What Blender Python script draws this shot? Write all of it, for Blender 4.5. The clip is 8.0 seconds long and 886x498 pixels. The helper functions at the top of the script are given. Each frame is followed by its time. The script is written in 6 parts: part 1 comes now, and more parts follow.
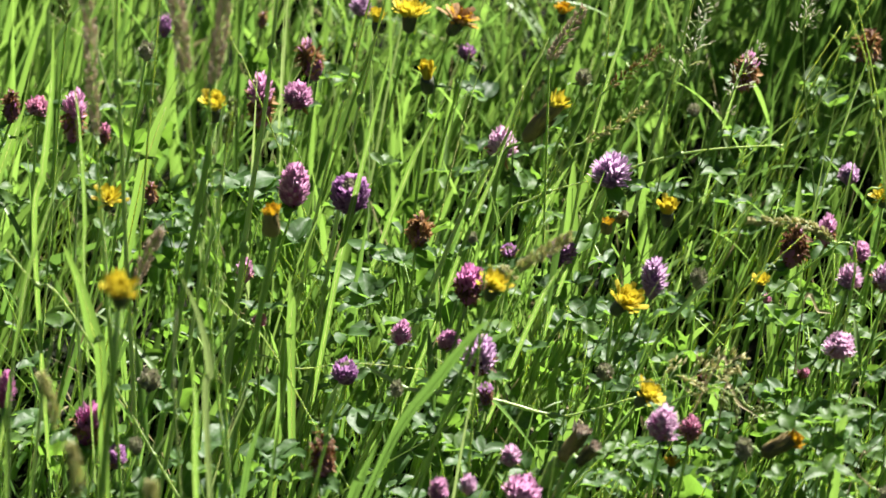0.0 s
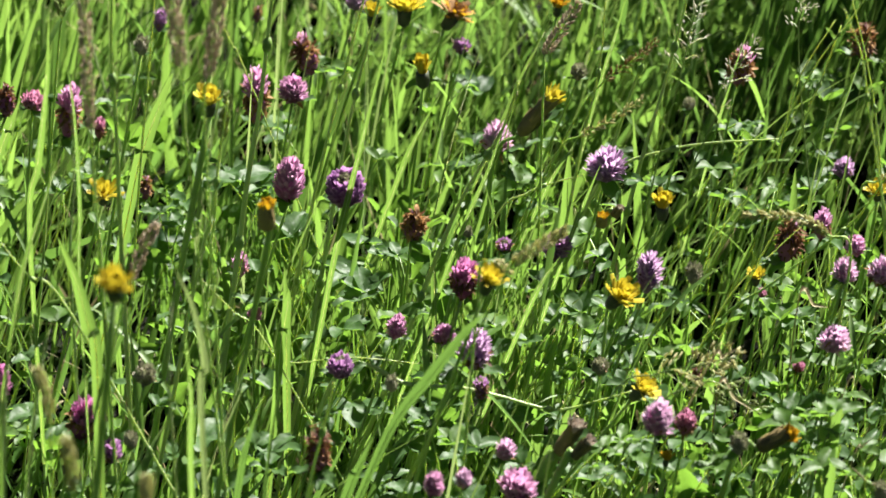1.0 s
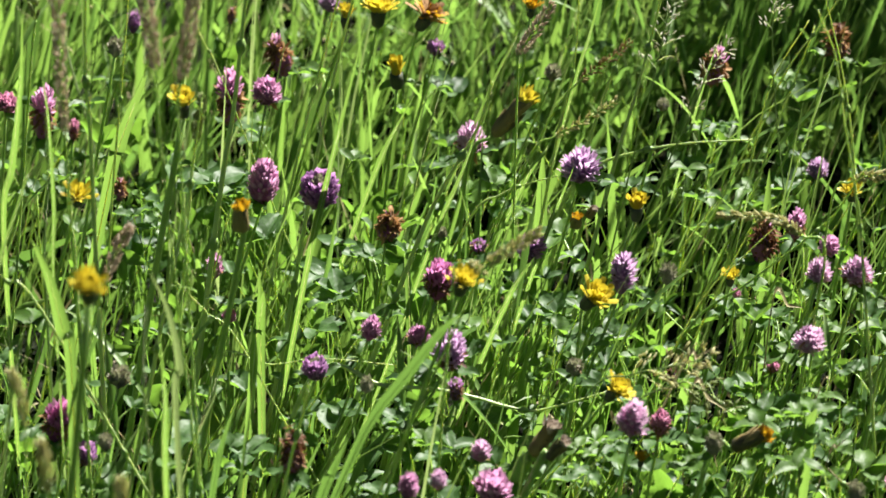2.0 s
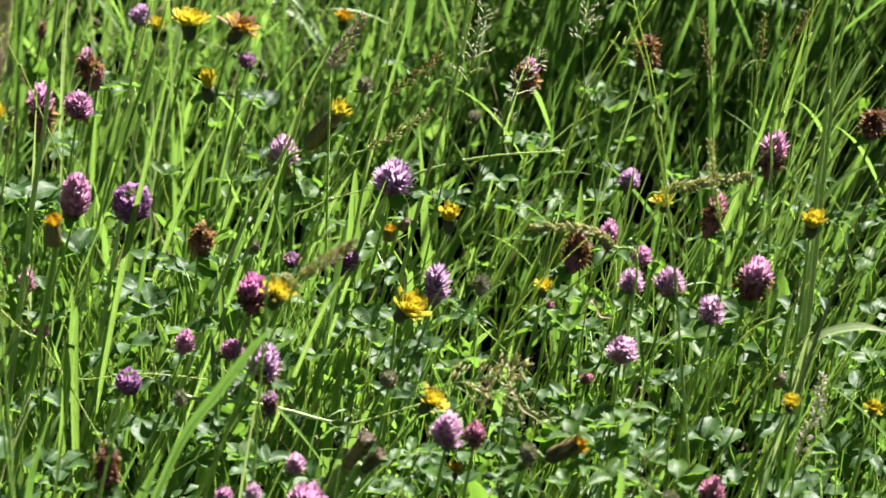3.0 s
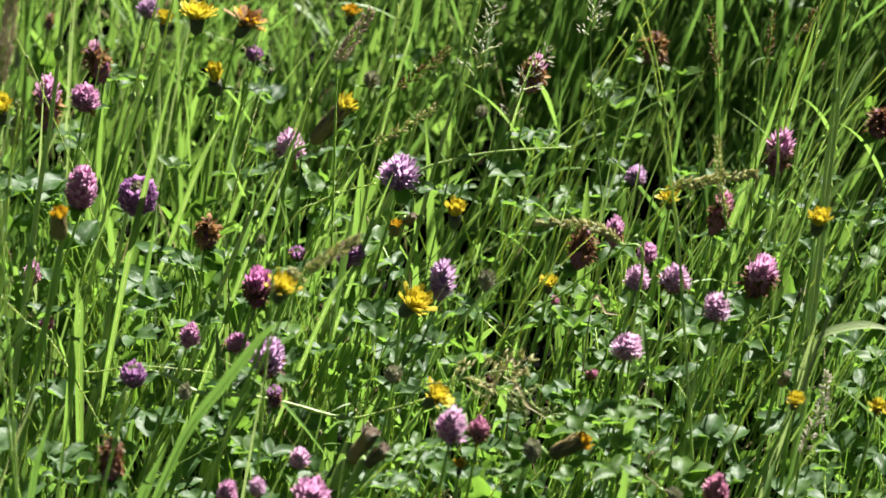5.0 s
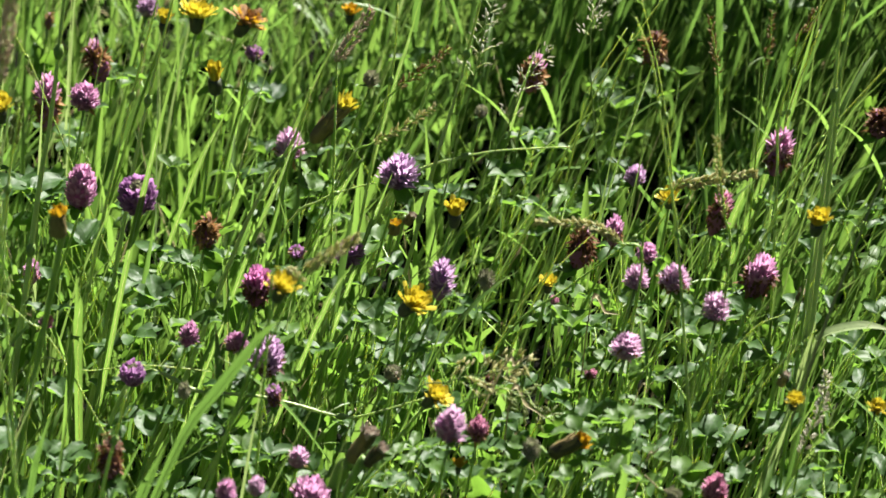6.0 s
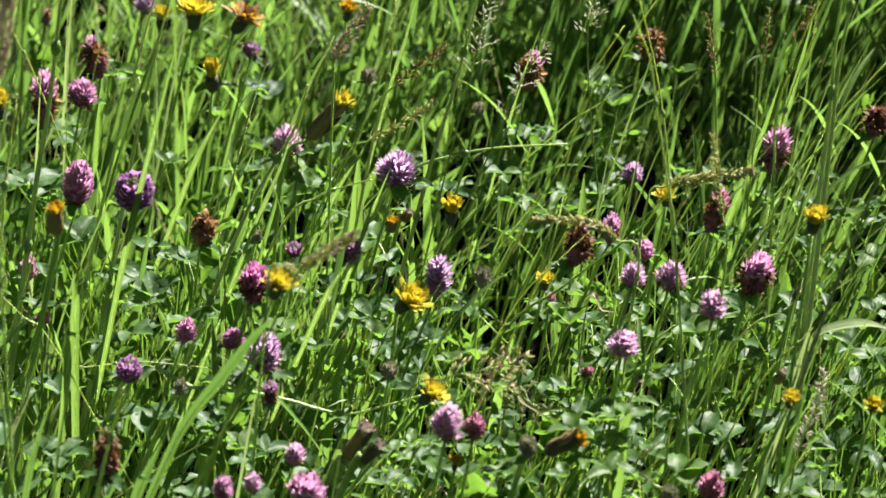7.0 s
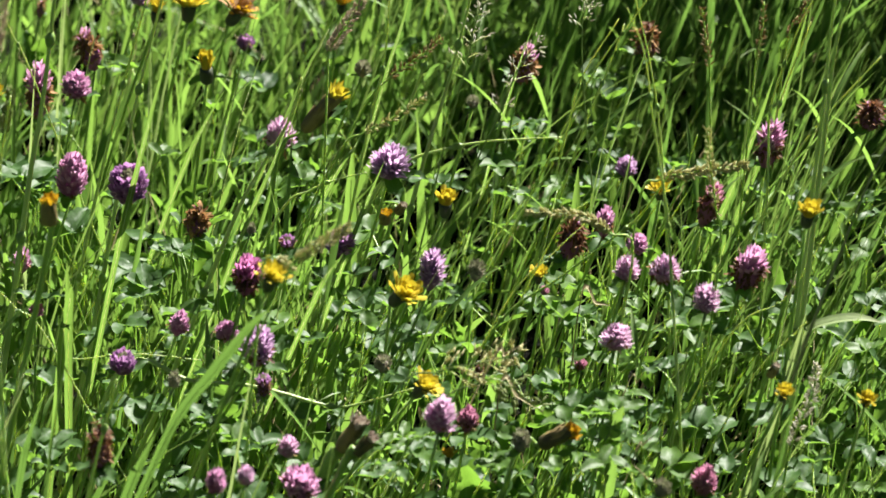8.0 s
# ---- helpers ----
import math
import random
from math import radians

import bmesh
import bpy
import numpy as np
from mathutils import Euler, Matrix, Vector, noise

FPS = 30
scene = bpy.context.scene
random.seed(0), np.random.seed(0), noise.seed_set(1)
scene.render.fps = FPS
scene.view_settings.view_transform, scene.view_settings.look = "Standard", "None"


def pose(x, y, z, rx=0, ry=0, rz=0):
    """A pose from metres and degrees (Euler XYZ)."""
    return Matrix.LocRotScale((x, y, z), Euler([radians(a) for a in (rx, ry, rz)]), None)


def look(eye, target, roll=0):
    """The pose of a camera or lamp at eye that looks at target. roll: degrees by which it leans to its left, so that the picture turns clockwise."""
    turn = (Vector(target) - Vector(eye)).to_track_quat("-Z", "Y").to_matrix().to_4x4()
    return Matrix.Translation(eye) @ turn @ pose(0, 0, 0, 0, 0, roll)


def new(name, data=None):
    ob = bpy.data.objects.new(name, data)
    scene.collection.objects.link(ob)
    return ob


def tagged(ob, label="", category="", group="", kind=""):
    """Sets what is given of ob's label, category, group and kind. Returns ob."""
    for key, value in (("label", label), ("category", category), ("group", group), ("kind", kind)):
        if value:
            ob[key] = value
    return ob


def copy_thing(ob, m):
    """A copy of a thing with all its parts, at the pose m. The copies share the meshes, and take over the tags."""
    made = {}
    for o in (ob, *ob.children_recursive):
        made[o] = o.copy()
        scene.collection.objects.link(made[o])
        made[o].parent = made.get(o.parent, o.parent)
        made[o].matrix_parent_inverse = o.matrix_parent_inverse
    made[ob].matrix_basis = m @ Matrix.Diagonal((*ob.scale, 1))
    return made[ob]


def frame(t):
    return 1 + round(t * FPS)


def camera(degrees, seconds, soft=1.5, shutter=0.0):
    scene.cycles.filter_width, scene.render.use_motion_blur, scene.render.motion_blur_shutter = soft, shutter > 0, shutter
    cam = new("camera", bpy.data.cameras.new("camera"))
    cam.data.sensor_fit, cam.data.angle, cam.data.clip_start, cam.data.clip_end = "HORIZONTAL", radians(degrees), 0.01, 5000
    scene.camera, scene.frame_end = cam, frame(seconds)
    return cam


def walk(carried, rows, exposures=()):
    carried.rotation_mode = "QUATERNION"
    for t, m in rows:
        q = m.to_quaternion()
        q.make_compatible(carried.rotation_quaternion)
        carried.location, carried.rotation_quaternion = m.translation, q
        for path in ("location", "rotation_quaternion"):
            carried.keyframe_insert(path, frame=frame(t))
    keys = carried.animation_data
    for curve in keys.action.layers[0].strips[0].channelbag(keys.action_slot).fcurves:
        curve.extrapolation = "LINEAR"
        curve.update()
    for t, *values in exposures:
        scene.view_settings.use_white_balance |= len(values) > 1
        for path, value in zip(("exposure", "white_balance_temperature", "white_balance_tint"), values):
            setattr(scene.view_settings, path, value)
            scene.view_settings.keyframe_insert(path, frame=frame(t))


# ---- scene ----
cam = camera(12, 8.0, soft=1.6)
EYE = (0.0, -2.54, 1.59)
walk(cam, [
    (0.00, pose(*EYE, 63.1259, 1.3829, 2.5794)),
    (0.50, pose(*EYE, 63.0837, 1.4512, 2.5052)),
    (1.00, pose(*EYE, 63.0429, 1.3787, 2.5093)),
    (1.20, pose(*EYE, 63.0300, 1.3450, 2.4850)),
    (1.50, pose(*EYE, 63.0340, 1.3520, 2.4550)),
    (1.80, pose(*EYE, 63.0430, 1.3750, 2.3450)),
    (2.05, pose(*EYE, 63.0505, 1.3127, 2.0947)),
    (2.30, pose(*EYE, 63.0563, 1.0599, 1.5275)),
    (2.40, pose(*EYE, 63.0740, 1.0112, 1.1848)),
    (2.50, pose(*EYE, 63.0514, 0.9607, 0.8380)),
    (2.60, pose(*EYE, 63.0809, 0.8628, 0.5683)),
    (2.70, pose(*EYE, 63.1233, 0.7660, 0.3006)),
    (2.80, pose(*EYE, 63.1508, 0.6796, 0.0533)),
    (2.90, pose(*EYE, 63.1865, 0.6071, -0.1667)),
    (3.00, pose(*EYE, 63.1826, 0.5688, -0.3195)),
    (3.20, pose(*EYE, 63.2090, 0.4355, -0.3131)),
    (3.50, pose(*EYE, 63.2334, 0.2718, -0.2318)),
    (4.00, pose(*EYE, 63.1773, 0.2645, -0.1606)),
    (4.50, pose(*EYE, 63.1351, 0.2415, -0.1020)),
    (6.00, pose(*EYE, 63.1110, 0.1225, -0.0152)),
    (6.50, pose(*EYE, 63.1009, 0.0558, -0.0285)),
    (7.00, pose(*EYE, 63.0700, 0.0000, 0.0000)),
    (7.50, pose(*EYE, 63.0221, -0.0958, 0.0095)),
    (8.00, pose(*EYE, 62.9751, -0.1796, -0.0037)),
], ((0.0, 2.12), (3.3, 2.12), (4.4, 2.02), (8.0, 2.06)))
cam.data.dof.use_dof = True
cam.data.dof.focus_distance = 2.93
cam.data.dof.aperture_fstop = 13.0

# ---- light ----
SUN_EL, SUN_ROT = radians(46), radians(36)
sun_dir = Vector((math.sin(SUN_ROT) * math.cos(SUN_EL), math.cos(SUN_ROT) * math.cos(SUN_EL), math.sin(SUN_EL)))
world = bpy.data.worlds.new("sky")
scene.world = world
world.use_nodes = True
sky = world.node_tree.nodes.new("ShaderNodeTexSky")
sky.sky_type, sky.sun_disc, sky.sun_elevation, sky.sun_rotation = "NISHITA", False, SUN_EL, SUN_ROT
background = world.node_tree.nodes["Background"]
world.node_tree.links.new(sky.outputs[0], background.inputs[0])
background.inputs[1].default_value = 0.010
sun = new("sun", bpy.data.lights.new("sun", "SUN"))
sun.data.energy, sun.data.angle, sun.data.color = 5.0, radians(0.53), (1.0, 0.96, 0.91)
sun.matrix_world = look(sun_dir * 30, (0, 0, 0))


# ---- materials ----
TISSUE = 0.76  # how much of the fresh colour is left in living tissue


def material(name, dark, light, rough=0.5, through_colour=None, through_part=0.4, spec=0.5, grain=220.0, relief=0.25, per_object=False, spread=1.0, veins=False, foot=None, pith=0.0):
    """A plant surface: two tones by piece, mottled at two scales, with light passing through thin tissue."""
    dark, light = [c * TISSUE for c in dark], [c * TISSUE for c in light]
    through_colour = [c * TISSUE for c in through_colour] if through_colour else None
    m = bpy.data.materials.new(name)
    m.use_nodes = True
    n, l = m.node_tree.nodes, m.node_tree.links
    b = n["Principled BSDF"]
    pos = n.new("ShaderNodeNewGeometry")
    coarse, fine = n.new("ShaderNodeTexNoise"), n.new("ShaderNodeTexNoise")
    coarse.inputs["Scale"].default_value, fine.inputs["Scale"].default_value = 45.0, grain
    for tex in (coarse, fine):
        l.new(pos.outputs["Position"], tex.inputs["Vector"])
    if per_object:
        info = n.new("ShaderNodeObjectInfo")
        piece = info.outputs["Random"]
    else:
        piece = pos.outputs["Random Per Island"]
    mix = n.new("ShaderNodeMath")
    mix.operation = "MULTIPLY_ADD"
    l.new(coarse.outputs["Fac"], mix.inputs[0])
    mix.inputs[1].default_value = 0.7
    spread_node = n.new("ShaderNodeMath")
    spread_node.operation = "MULTIPLY_ADD"
    l.new(piece, spread_node.inputs[0])
    spread_node.inputs[1].default_value, spread_node.inputs[2].default_value = spread, -0.35 * spread
    l.new(spread_node.outputs[0], mix.inputs[2])
    mix2 = n.new("ShaderNodeMath")
    mix2.operation = "MULTIPLY_ADD"
    l.new(fine.outputs["Fac"], mix2.inputs[0])
    mix2.inputs[1].default_value = 0.35
    l.new(mix.outputs[0], mix2.inputs[2])
    ramp = n.new("ShaderNodeValToRGB")
    ramp.color_ramp.elements[0].position, ramp.color_ramp.elements[1].position = 0.2, 1.1
    ramp.color_ramp.elements[1].position = 1.0
    ramp.color_ramp.elements[0].color, ramp.color_ramp.elements[1].color = (*dark, 1), (*light, 1)
    l.new(mix2.outputs[0], ramp.inputs[0])
    colour = ramp.outputs[0]
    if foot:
        # head's inner shade coloured in: each floret darker at its foot, paler at tip
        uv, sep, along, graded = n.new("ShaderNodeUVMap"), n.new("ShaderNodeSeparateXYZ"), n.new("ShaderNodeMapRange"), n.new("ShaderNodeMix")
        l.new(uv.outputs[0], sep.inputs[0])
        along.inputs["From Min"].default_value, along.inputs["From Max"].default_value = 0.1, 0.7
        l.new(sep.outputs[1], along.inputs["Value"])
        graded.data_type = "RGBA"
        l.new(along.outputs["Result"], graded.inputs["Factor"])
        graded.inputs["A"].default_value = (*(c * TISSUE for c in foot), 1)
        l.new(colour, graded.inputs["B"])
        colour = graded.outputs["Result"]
    if veins:
        # fine lengthwise veins, a paler midrib, yellower towards the tip
        uv, sep, comb = n.new("ShaderNodeUVMap"), n.new("ShaderNodeSeparateXYZ"), n.new("ShaderNodeCombineXYZ")
        l.new(uv.outputs[0], sep.inputs[0])
        wide = n.new("ShaderNodeMath")
        wide.operation = "MULTIPLY"
        wide.inputs[1].default_value = 14.0
        l.new(sep.outputs[0], wide.inputs[0])
        far = n.new("ShaderNodeMath")
        far.operation = "MULTIPLY"
        far.inputs[1].default_value = 57.0
        l.new(pos.outputs["Random Per Island"], far.inputs[0])
        l.new(wide.outputs[0], comb.inputs[0])
        l.new(sep.outputs[1], comb.inputs[1])
        l.new(far.outputs[0], comb.inputs[2])
        streak = n.new("ShaderNodeTexNoise")
        streak.inputs["Scale"].default_value, streak.inputs["Detail"].default_value = 1.3, 3.0
        l.new(comb.outputs[0], streak.inputs["Vector"])
        tone = n.new("ShaderNodeMapRange")
        tone.inputs["From Min"].default_value, tone.inputs["From Max"].default_value = 0.3, 0.7
        tone.inputs["To Min"].default_value, tone.inputs["To Max"].default_value = 0.62, 1.4
        l.new(streak.outputs["Fac"], tone.inputs["Value"])
        hsv = n.new("ShaderNodeHueSaturation")
        l.new(tone.outputs["Result"], hsv.inputs["Value"])
        l.new(colour, hsv.inputs["Color"])
        old = n.new("ShaderNodeMapRange")
        old.inputs["From Min"].default_value, old.inputs["From Max"].default_value = 0.75, 1.05
        old.inputs["To Max"].default_value = 0.55
        l.new(sep.outputs[1], old.inputs["Value"])
        aged = n.new("ShaderNodeMix")
        aged.data_type = "RGBA"
        l.new(old.outputs["Result"], aged.inputs["Factor"])
        l.new(hsv.outputs[0], aged.inputs["A"])
        aged.inputs["B"].default_value = (0.17, 0.17, 0.05, 1)
        # pale, thin margins
        off, rim = n.new("ShaderNodeMath"), n.new("ShaderNodeMapRange")
        off.operation = "PINGPONG"
        off.inputs[1].default_value = 0.5
        l.new(sep.outputs[0], off.inputs[0])
        rim.inputs["From Min"].default_value, rim.inputs["From Max"].default_value = 0.06, 0.0
        rim.inputs["To Max"].default_value = 0.45
        l.new(off.outputs[0], rim.inputs["Value"])
        edged = n.new("ShaderNodeMix")
        edged.data_type = "RGBA"
        l.new(rim.outputs["Result"], edged.inputs["Factor"])
        l.new(aged.outputs["Result"], edged.inputs["A"])
        edged.inputs["B"].default_value = (0.24, 0.32, 0.13, 1)
        colour = edged.outputs["Result"]
    l.new(colour, b.inputs["Base Color"])
    b.inputs["Roughness"].default_value = rough
    b.inputs["Specular IOR Level"].default_value = spec
    if pith:
        # light spreads inside round, juicy stems
        b.inputs["Subsurface Weight"].default_value = pith
        b.inputs["Subsurface Radius"].default_value = (1.0, 1.0, 0.5)
        b.inputs["Subsurface Scale"].default_value = 0.003
    bump = n.new("ShaderNodeBump")
    bump.inputs["Strength"].default_value, bump.inputs["Distance"].default_value = relief, 0.001
    l.new(fine.outputs["Fac"], bump.inputs["Height"])
    l.new(bump.outputs[0], b.inputs["Normal"])
    if through_colour:
        tr, ms = n.new("ShaderNodeBsdfTranslucent"), n.new("ShaderNodeMixShader")
        tint = n.new("ShaderNodeMix")
        tint.data_type = "RGBA"
        tint.inputs["Factor"].default_value = 0.75
        l.new(colour, tint.inputs["A"])
        tint.inputs["B"].default_value = (*through_colour, 1)
        l.new(tint.outputs["Result"], tr.inputs["Color"])
        ms.inputs[0].default_value = through_part
        l.new(b.outputs[0], ms.inputs[1])
        l.new(tr.outputs[0], ms.inputs[2])
        l.new(ms.outputs[0], n["Material Output"].inputs["Surface"])
    return m


GRASS = material("grass", (0.03, 0.085, 0.012), (0.155, 0.265, 0.055), 0.45, (0.27, 0.52, 0.085), 0.34, 0.38, veins=True)
GRASS_BROAD = material("broad_grass", (0.042, 0.118, 0.014), (0.165, 0.295, 0.060), 0.45, (0.37, 0.63, 0.10), 0.42, 0.38, veins=True)
GRASS_FINE = material("fine_grass", (0.0331, 0.0828, 0.0124), (0.161, 0.252, 0.0504), 0.36, (0.26, 0.41, 0.08), 0.36, 0.6, veins=True)
PALE_BLADE = material("pale_blade", (0.15, 0.235, 0.072), (0.37, 0.47, 0.21), 0.6, (0.37, 0.50, 0.14), 0.42, 0.25, veins=True)
STRAW = material("straw", (0.24, 0.20, 0.09), (0.58, 0.50, 0.28), 0.6, (0.35, 0.28, 0.14), 0.3, 0.3)
PALE_STEM = material("pale_stem", (0.24, 0.36, 0.11), (0.50, 0.62, 0.28), 0.42, (0.42, 0.58, 0.2), 0.25, 0.5, pith=0.7)
STEM = material("stem", (0.15, 0.26, 0.06), (0.31, 0.47, 0.13), 0.42, (0.30, 0.48, 0.09), 0.25, 0.5, pith=0.7)
PURPLE_STEM = material("purple_stem", (0.10, 0.115, 0.065), (0.26, 0.28, 0.15), 0.5)
HEAD_TONES = {
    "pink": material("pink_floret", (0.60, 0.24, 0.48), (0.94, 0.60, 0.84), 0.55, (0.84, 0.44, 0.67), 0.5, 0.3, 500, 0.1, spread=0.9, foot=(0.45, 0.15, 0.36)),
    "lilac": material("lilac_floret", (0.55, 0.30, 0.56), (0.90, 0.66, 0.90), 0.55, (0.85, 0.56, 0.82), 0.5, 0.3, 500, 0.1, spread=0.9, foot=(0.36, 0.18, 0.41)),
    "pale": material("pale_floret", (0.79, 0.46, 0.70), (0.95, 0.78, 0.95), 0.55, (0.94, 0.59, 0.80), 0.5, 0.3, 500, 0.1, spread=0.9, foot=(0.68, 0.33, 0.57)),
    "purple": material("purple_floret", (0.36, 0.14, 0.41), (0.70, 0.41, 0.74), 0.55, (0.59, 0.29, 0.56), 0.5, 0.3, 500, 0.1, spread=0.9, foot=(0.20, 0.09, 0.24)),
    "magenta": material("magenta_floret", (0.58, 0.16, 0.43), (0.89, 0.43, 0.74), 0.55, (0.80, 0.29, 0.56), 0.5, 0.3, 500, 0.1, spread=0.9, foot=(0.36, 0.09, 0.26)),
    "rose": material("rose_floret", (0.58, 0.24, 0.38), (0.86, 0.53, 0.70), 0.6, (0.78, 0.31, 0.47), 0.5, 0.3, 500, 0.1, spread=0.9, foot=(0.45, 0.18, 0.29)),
    "green": material("green_bud_floret", (0.22, 0.21, 0.14), (0.54, 0.48, 0.40), 0.7, (0.294, 0.343, 0.147), 0.25, 0.2, 500, 0.1),
}
SPENT = material("withered_floret", (0.12, 0.055, 0.022), (0.50, 0.30, 0.13), 0.7, (0.367, 0.175, 0.0612), 0.3, 0.2, 400, 0.3)
SPENT_DARK = material("dark_withered_floret", (0.085, 0.04, 0.022), (0.32, 0.16, 0.08), 0.7, (0.28, 0.12, 0.05), 0.3, 0.25, 400, 0.3)
CALYX = material("calyx", (0.07, 0.11, 0.045), (0.20, 0.26, 0.12), 0.6, (0.14, 0.21, 0.07), 0.2, 0.3)
YELLOW = material("yellow_petal", (0.66, 0.50, 0.022), (0.74, 0.63, 0.07), 0.5, (0.72, 0.60, 0.04), 0.35, 0.3, 500, 0.1, True, 0.6)
ORANGE = material("orange_petal", (0.528, 0.24, 0.0096), (0.688, 0.432, 0.024), 0.55, (0.672, 0.4, 0.016), 0.35, 0.3, 500, 0.1, True, 0.6)
INVOLUCRE = material("involucre", (0.014, 0.021, 0.0098), (0.063, 0.077, 0.0315), 0.6)
BUD_BROWN = material("brown_bud", (0.040, 0.034, 0.012), (0.24, 0.18, 0.065), 0.6, None, 0, 0.4, 400, 0.4, True)
TUFT = material("pale_tuft", (0.35, 0.252, 0.182), (0.56, 0.476, 0.392), 0.8, (0.42, 0.35, 0.28), 0.3, 0.1)
# near-black: the shade deep in the sward put into a leaf colour
UNDER_SHADE = material("under_shade", (0.004, 0.007, 0.002), (0.010, 0.020, 0.004), 0.9, None, 0, 0.0)
SPIKE_TONES = {
    "purple": material("purple_brown_spikelet", (0.43, 0.34, 0.26), (0.78, 0.69, 0.56), 0.7, (0.72, 0.60, 0.46), 0.6, 0.2),
    "straw": material("straw_spikelet", (0.44, 0.42, 0.18), (0.80, 0.76, 0.42), 0.6, (0.66, 0.64, 0.30), 0.55, 0.2),
    "green": material("green_spikelet", (0.132, 0.193, 0.0508), (0.386, 0.447, 0.183), 0.6, (0.406, 0.457, 0.152), 0.5, 0.3),
    "brown": material("brown_spikelet", (0.203, 0.142, 0.0609), (0.487, 0.365, 0.183), 0.7, (0.355, 0.223, 0.0812), 0.5, 0.2),
    "white": material("white_seed", (0.50, 0.46, 0.36), (0.84, 0.80, 0.68), 0.7, (0.72, 0.70, 0.54), 0.5, 0.2),
}


def leaf_material(name, dark, light, mark):
    """Clover leaflet: a pale chevron across the blade, a lighter midrib and a waxy shine."""
    m = material(name, dark, light, 0.5, (0.30, 0.57, 0.06), 0.42, 0.24, 260, 0.35, False, 1.1)
    n, l = m.node_tree.nodes, m.node_tree.links
    ramp = [k for k in n if k.type == "VALTORGB"][0]
    uv, sep = n.new("ShaderNodeUVMap"), n.new("ShaderNodeSeparateXYZ")
    l.new(uv.outputs[0], sep.inputs[0])

    def math_node(op, a, b=None, clamp=False):
        k = n.new("ShaderNodeMath")
        k.operation, k.use_clamp = op, clamp
        for i, v in enumerate((a, b)):
            if v is None:
                continue
            if isinstance(v, (int, float)):
                k.inputs[i].default_value = v
            else:
                l.new(v, k.inputs[i])
        return k.outputs[0]
    side = math_node("ABSOLUTE", math_node("SUBTRACT", sep.outputs[0], 0.5))
    peak = math_node("SUBTRACT", 0.62, math_node("MULTIPLY", side, 0.75))
    band = math_node("SUBTRACT", 1.0, math_node("MULTIPLY", math_node("ABSOLUTE", math_node("SUBTRACT", sep.outputs[1], peak)), 11.0), True)
    rib = math_node("SUBTRACT", 1.0, math_node("MULTIPLY", side, 30.0), True)
    total = math_node("MAXIMUM", math_node("MULTIPLY", band, mark), math_node("MULTIPLY", rib, 0.35))
    mix = n.new("ShaderNodeMix")
    mix.data_type = "RGBA"
    l.new(total, mix.inputs["Factor"])
    l.new(ramp.outputs[0], mix.inputs["A"])
    mix.inputs["B"].default_value = (0.155, 0.22, 0.13, 1)
    l.new(mix.outputs["Result"], n["Principled BSDF"].inputs["Base Color"])
    return m


LEAF = leaf_material("clover_leaf", (0.020, 0.062, 0.018), (0.084, 0.165, 0.046), 0.25)
LEAF_PLAIN = leaf_material("plain_leaf", (0.028, 0.080, 0.013), (0.10, 0.19, 0.032), 0.12)

soil = bpy.data.materials.new("soil")
soil.use_nodes = True
sn, sl = soil.node_tree.nodes, soil.node_tree.links
sp, sa, sb, sr, sbump = (sn.new("ShaderNodeNewGeometry"), sn.new("ShaderNodeTexNoise"), sn.new("ShaderNodeTexNoise"), sn.new("ShaderNodeValToRGB"), sn.new("ShaderNodeBump"))
sa.inputs["Scale"].default_value, sb.inputs["Scale"].default_value, sb.inputs["Detail"].default_value = 9.0, 160.0, 6.0
for tex in (sa, sb):
    sl.new(sp.outputs["Position"], tex.inputs["Vector"])
smix = sn.new("ShaderNodeMix")
smix.data_type = "FLOAT"
smix.inputs["Factor"].default_value = 0.5
sl.new(sa.outputs["Fac"], smix.inputs["A"])
sl.new(sb.outputs["Fac"], smix.inputs["B"])
# near-black tones put the shade between the plants into the soil colour
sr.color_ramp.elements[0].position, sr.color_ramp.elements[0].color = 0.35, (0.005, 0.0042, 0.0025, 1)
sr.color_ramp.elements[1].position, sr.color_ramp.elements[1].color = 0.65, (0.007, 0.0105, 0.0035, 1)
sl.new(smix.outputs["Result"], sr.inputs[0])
# further off, short mown turf takes over from bare soil and its painted shade
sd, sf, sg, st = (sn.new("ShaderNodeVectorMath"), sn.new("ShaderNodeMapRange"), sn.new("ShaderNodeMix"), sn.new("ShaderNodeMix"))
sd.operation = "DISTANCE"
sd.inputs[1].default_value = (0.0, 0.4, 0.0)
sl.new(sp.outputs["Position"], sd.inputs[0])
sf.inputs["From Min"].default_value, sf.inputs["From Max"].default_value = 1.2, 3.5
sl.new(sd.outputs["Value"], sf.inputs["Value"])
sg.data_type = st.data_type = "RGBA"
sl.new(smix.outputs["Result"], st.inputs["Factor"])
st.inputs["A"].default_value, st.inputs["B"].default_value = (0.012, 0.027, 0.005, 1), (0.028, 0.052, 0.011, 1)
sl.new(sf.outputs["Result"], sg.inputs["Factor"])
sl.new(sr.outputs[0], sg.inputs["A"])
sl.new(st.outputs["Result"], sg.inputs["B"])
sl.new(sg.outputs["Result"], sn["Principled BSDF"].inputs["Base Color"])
sn["Principled BSDF"].inputs["Roughness"].default_value = 0.95
sn["Principled BSDF"].inputs["Specular IOR Level"].default_value = 0.1
sl.new(sb.outputs["Fac"], sbump.inputs["Height"])
sbump.inputs["Strength"].default_value, sbump.inputs["Distance"].default_value = 0.8, 0.01
sl.new(sbump.outputs[0], sn["Principled BSDF"].inputs["Normal"])


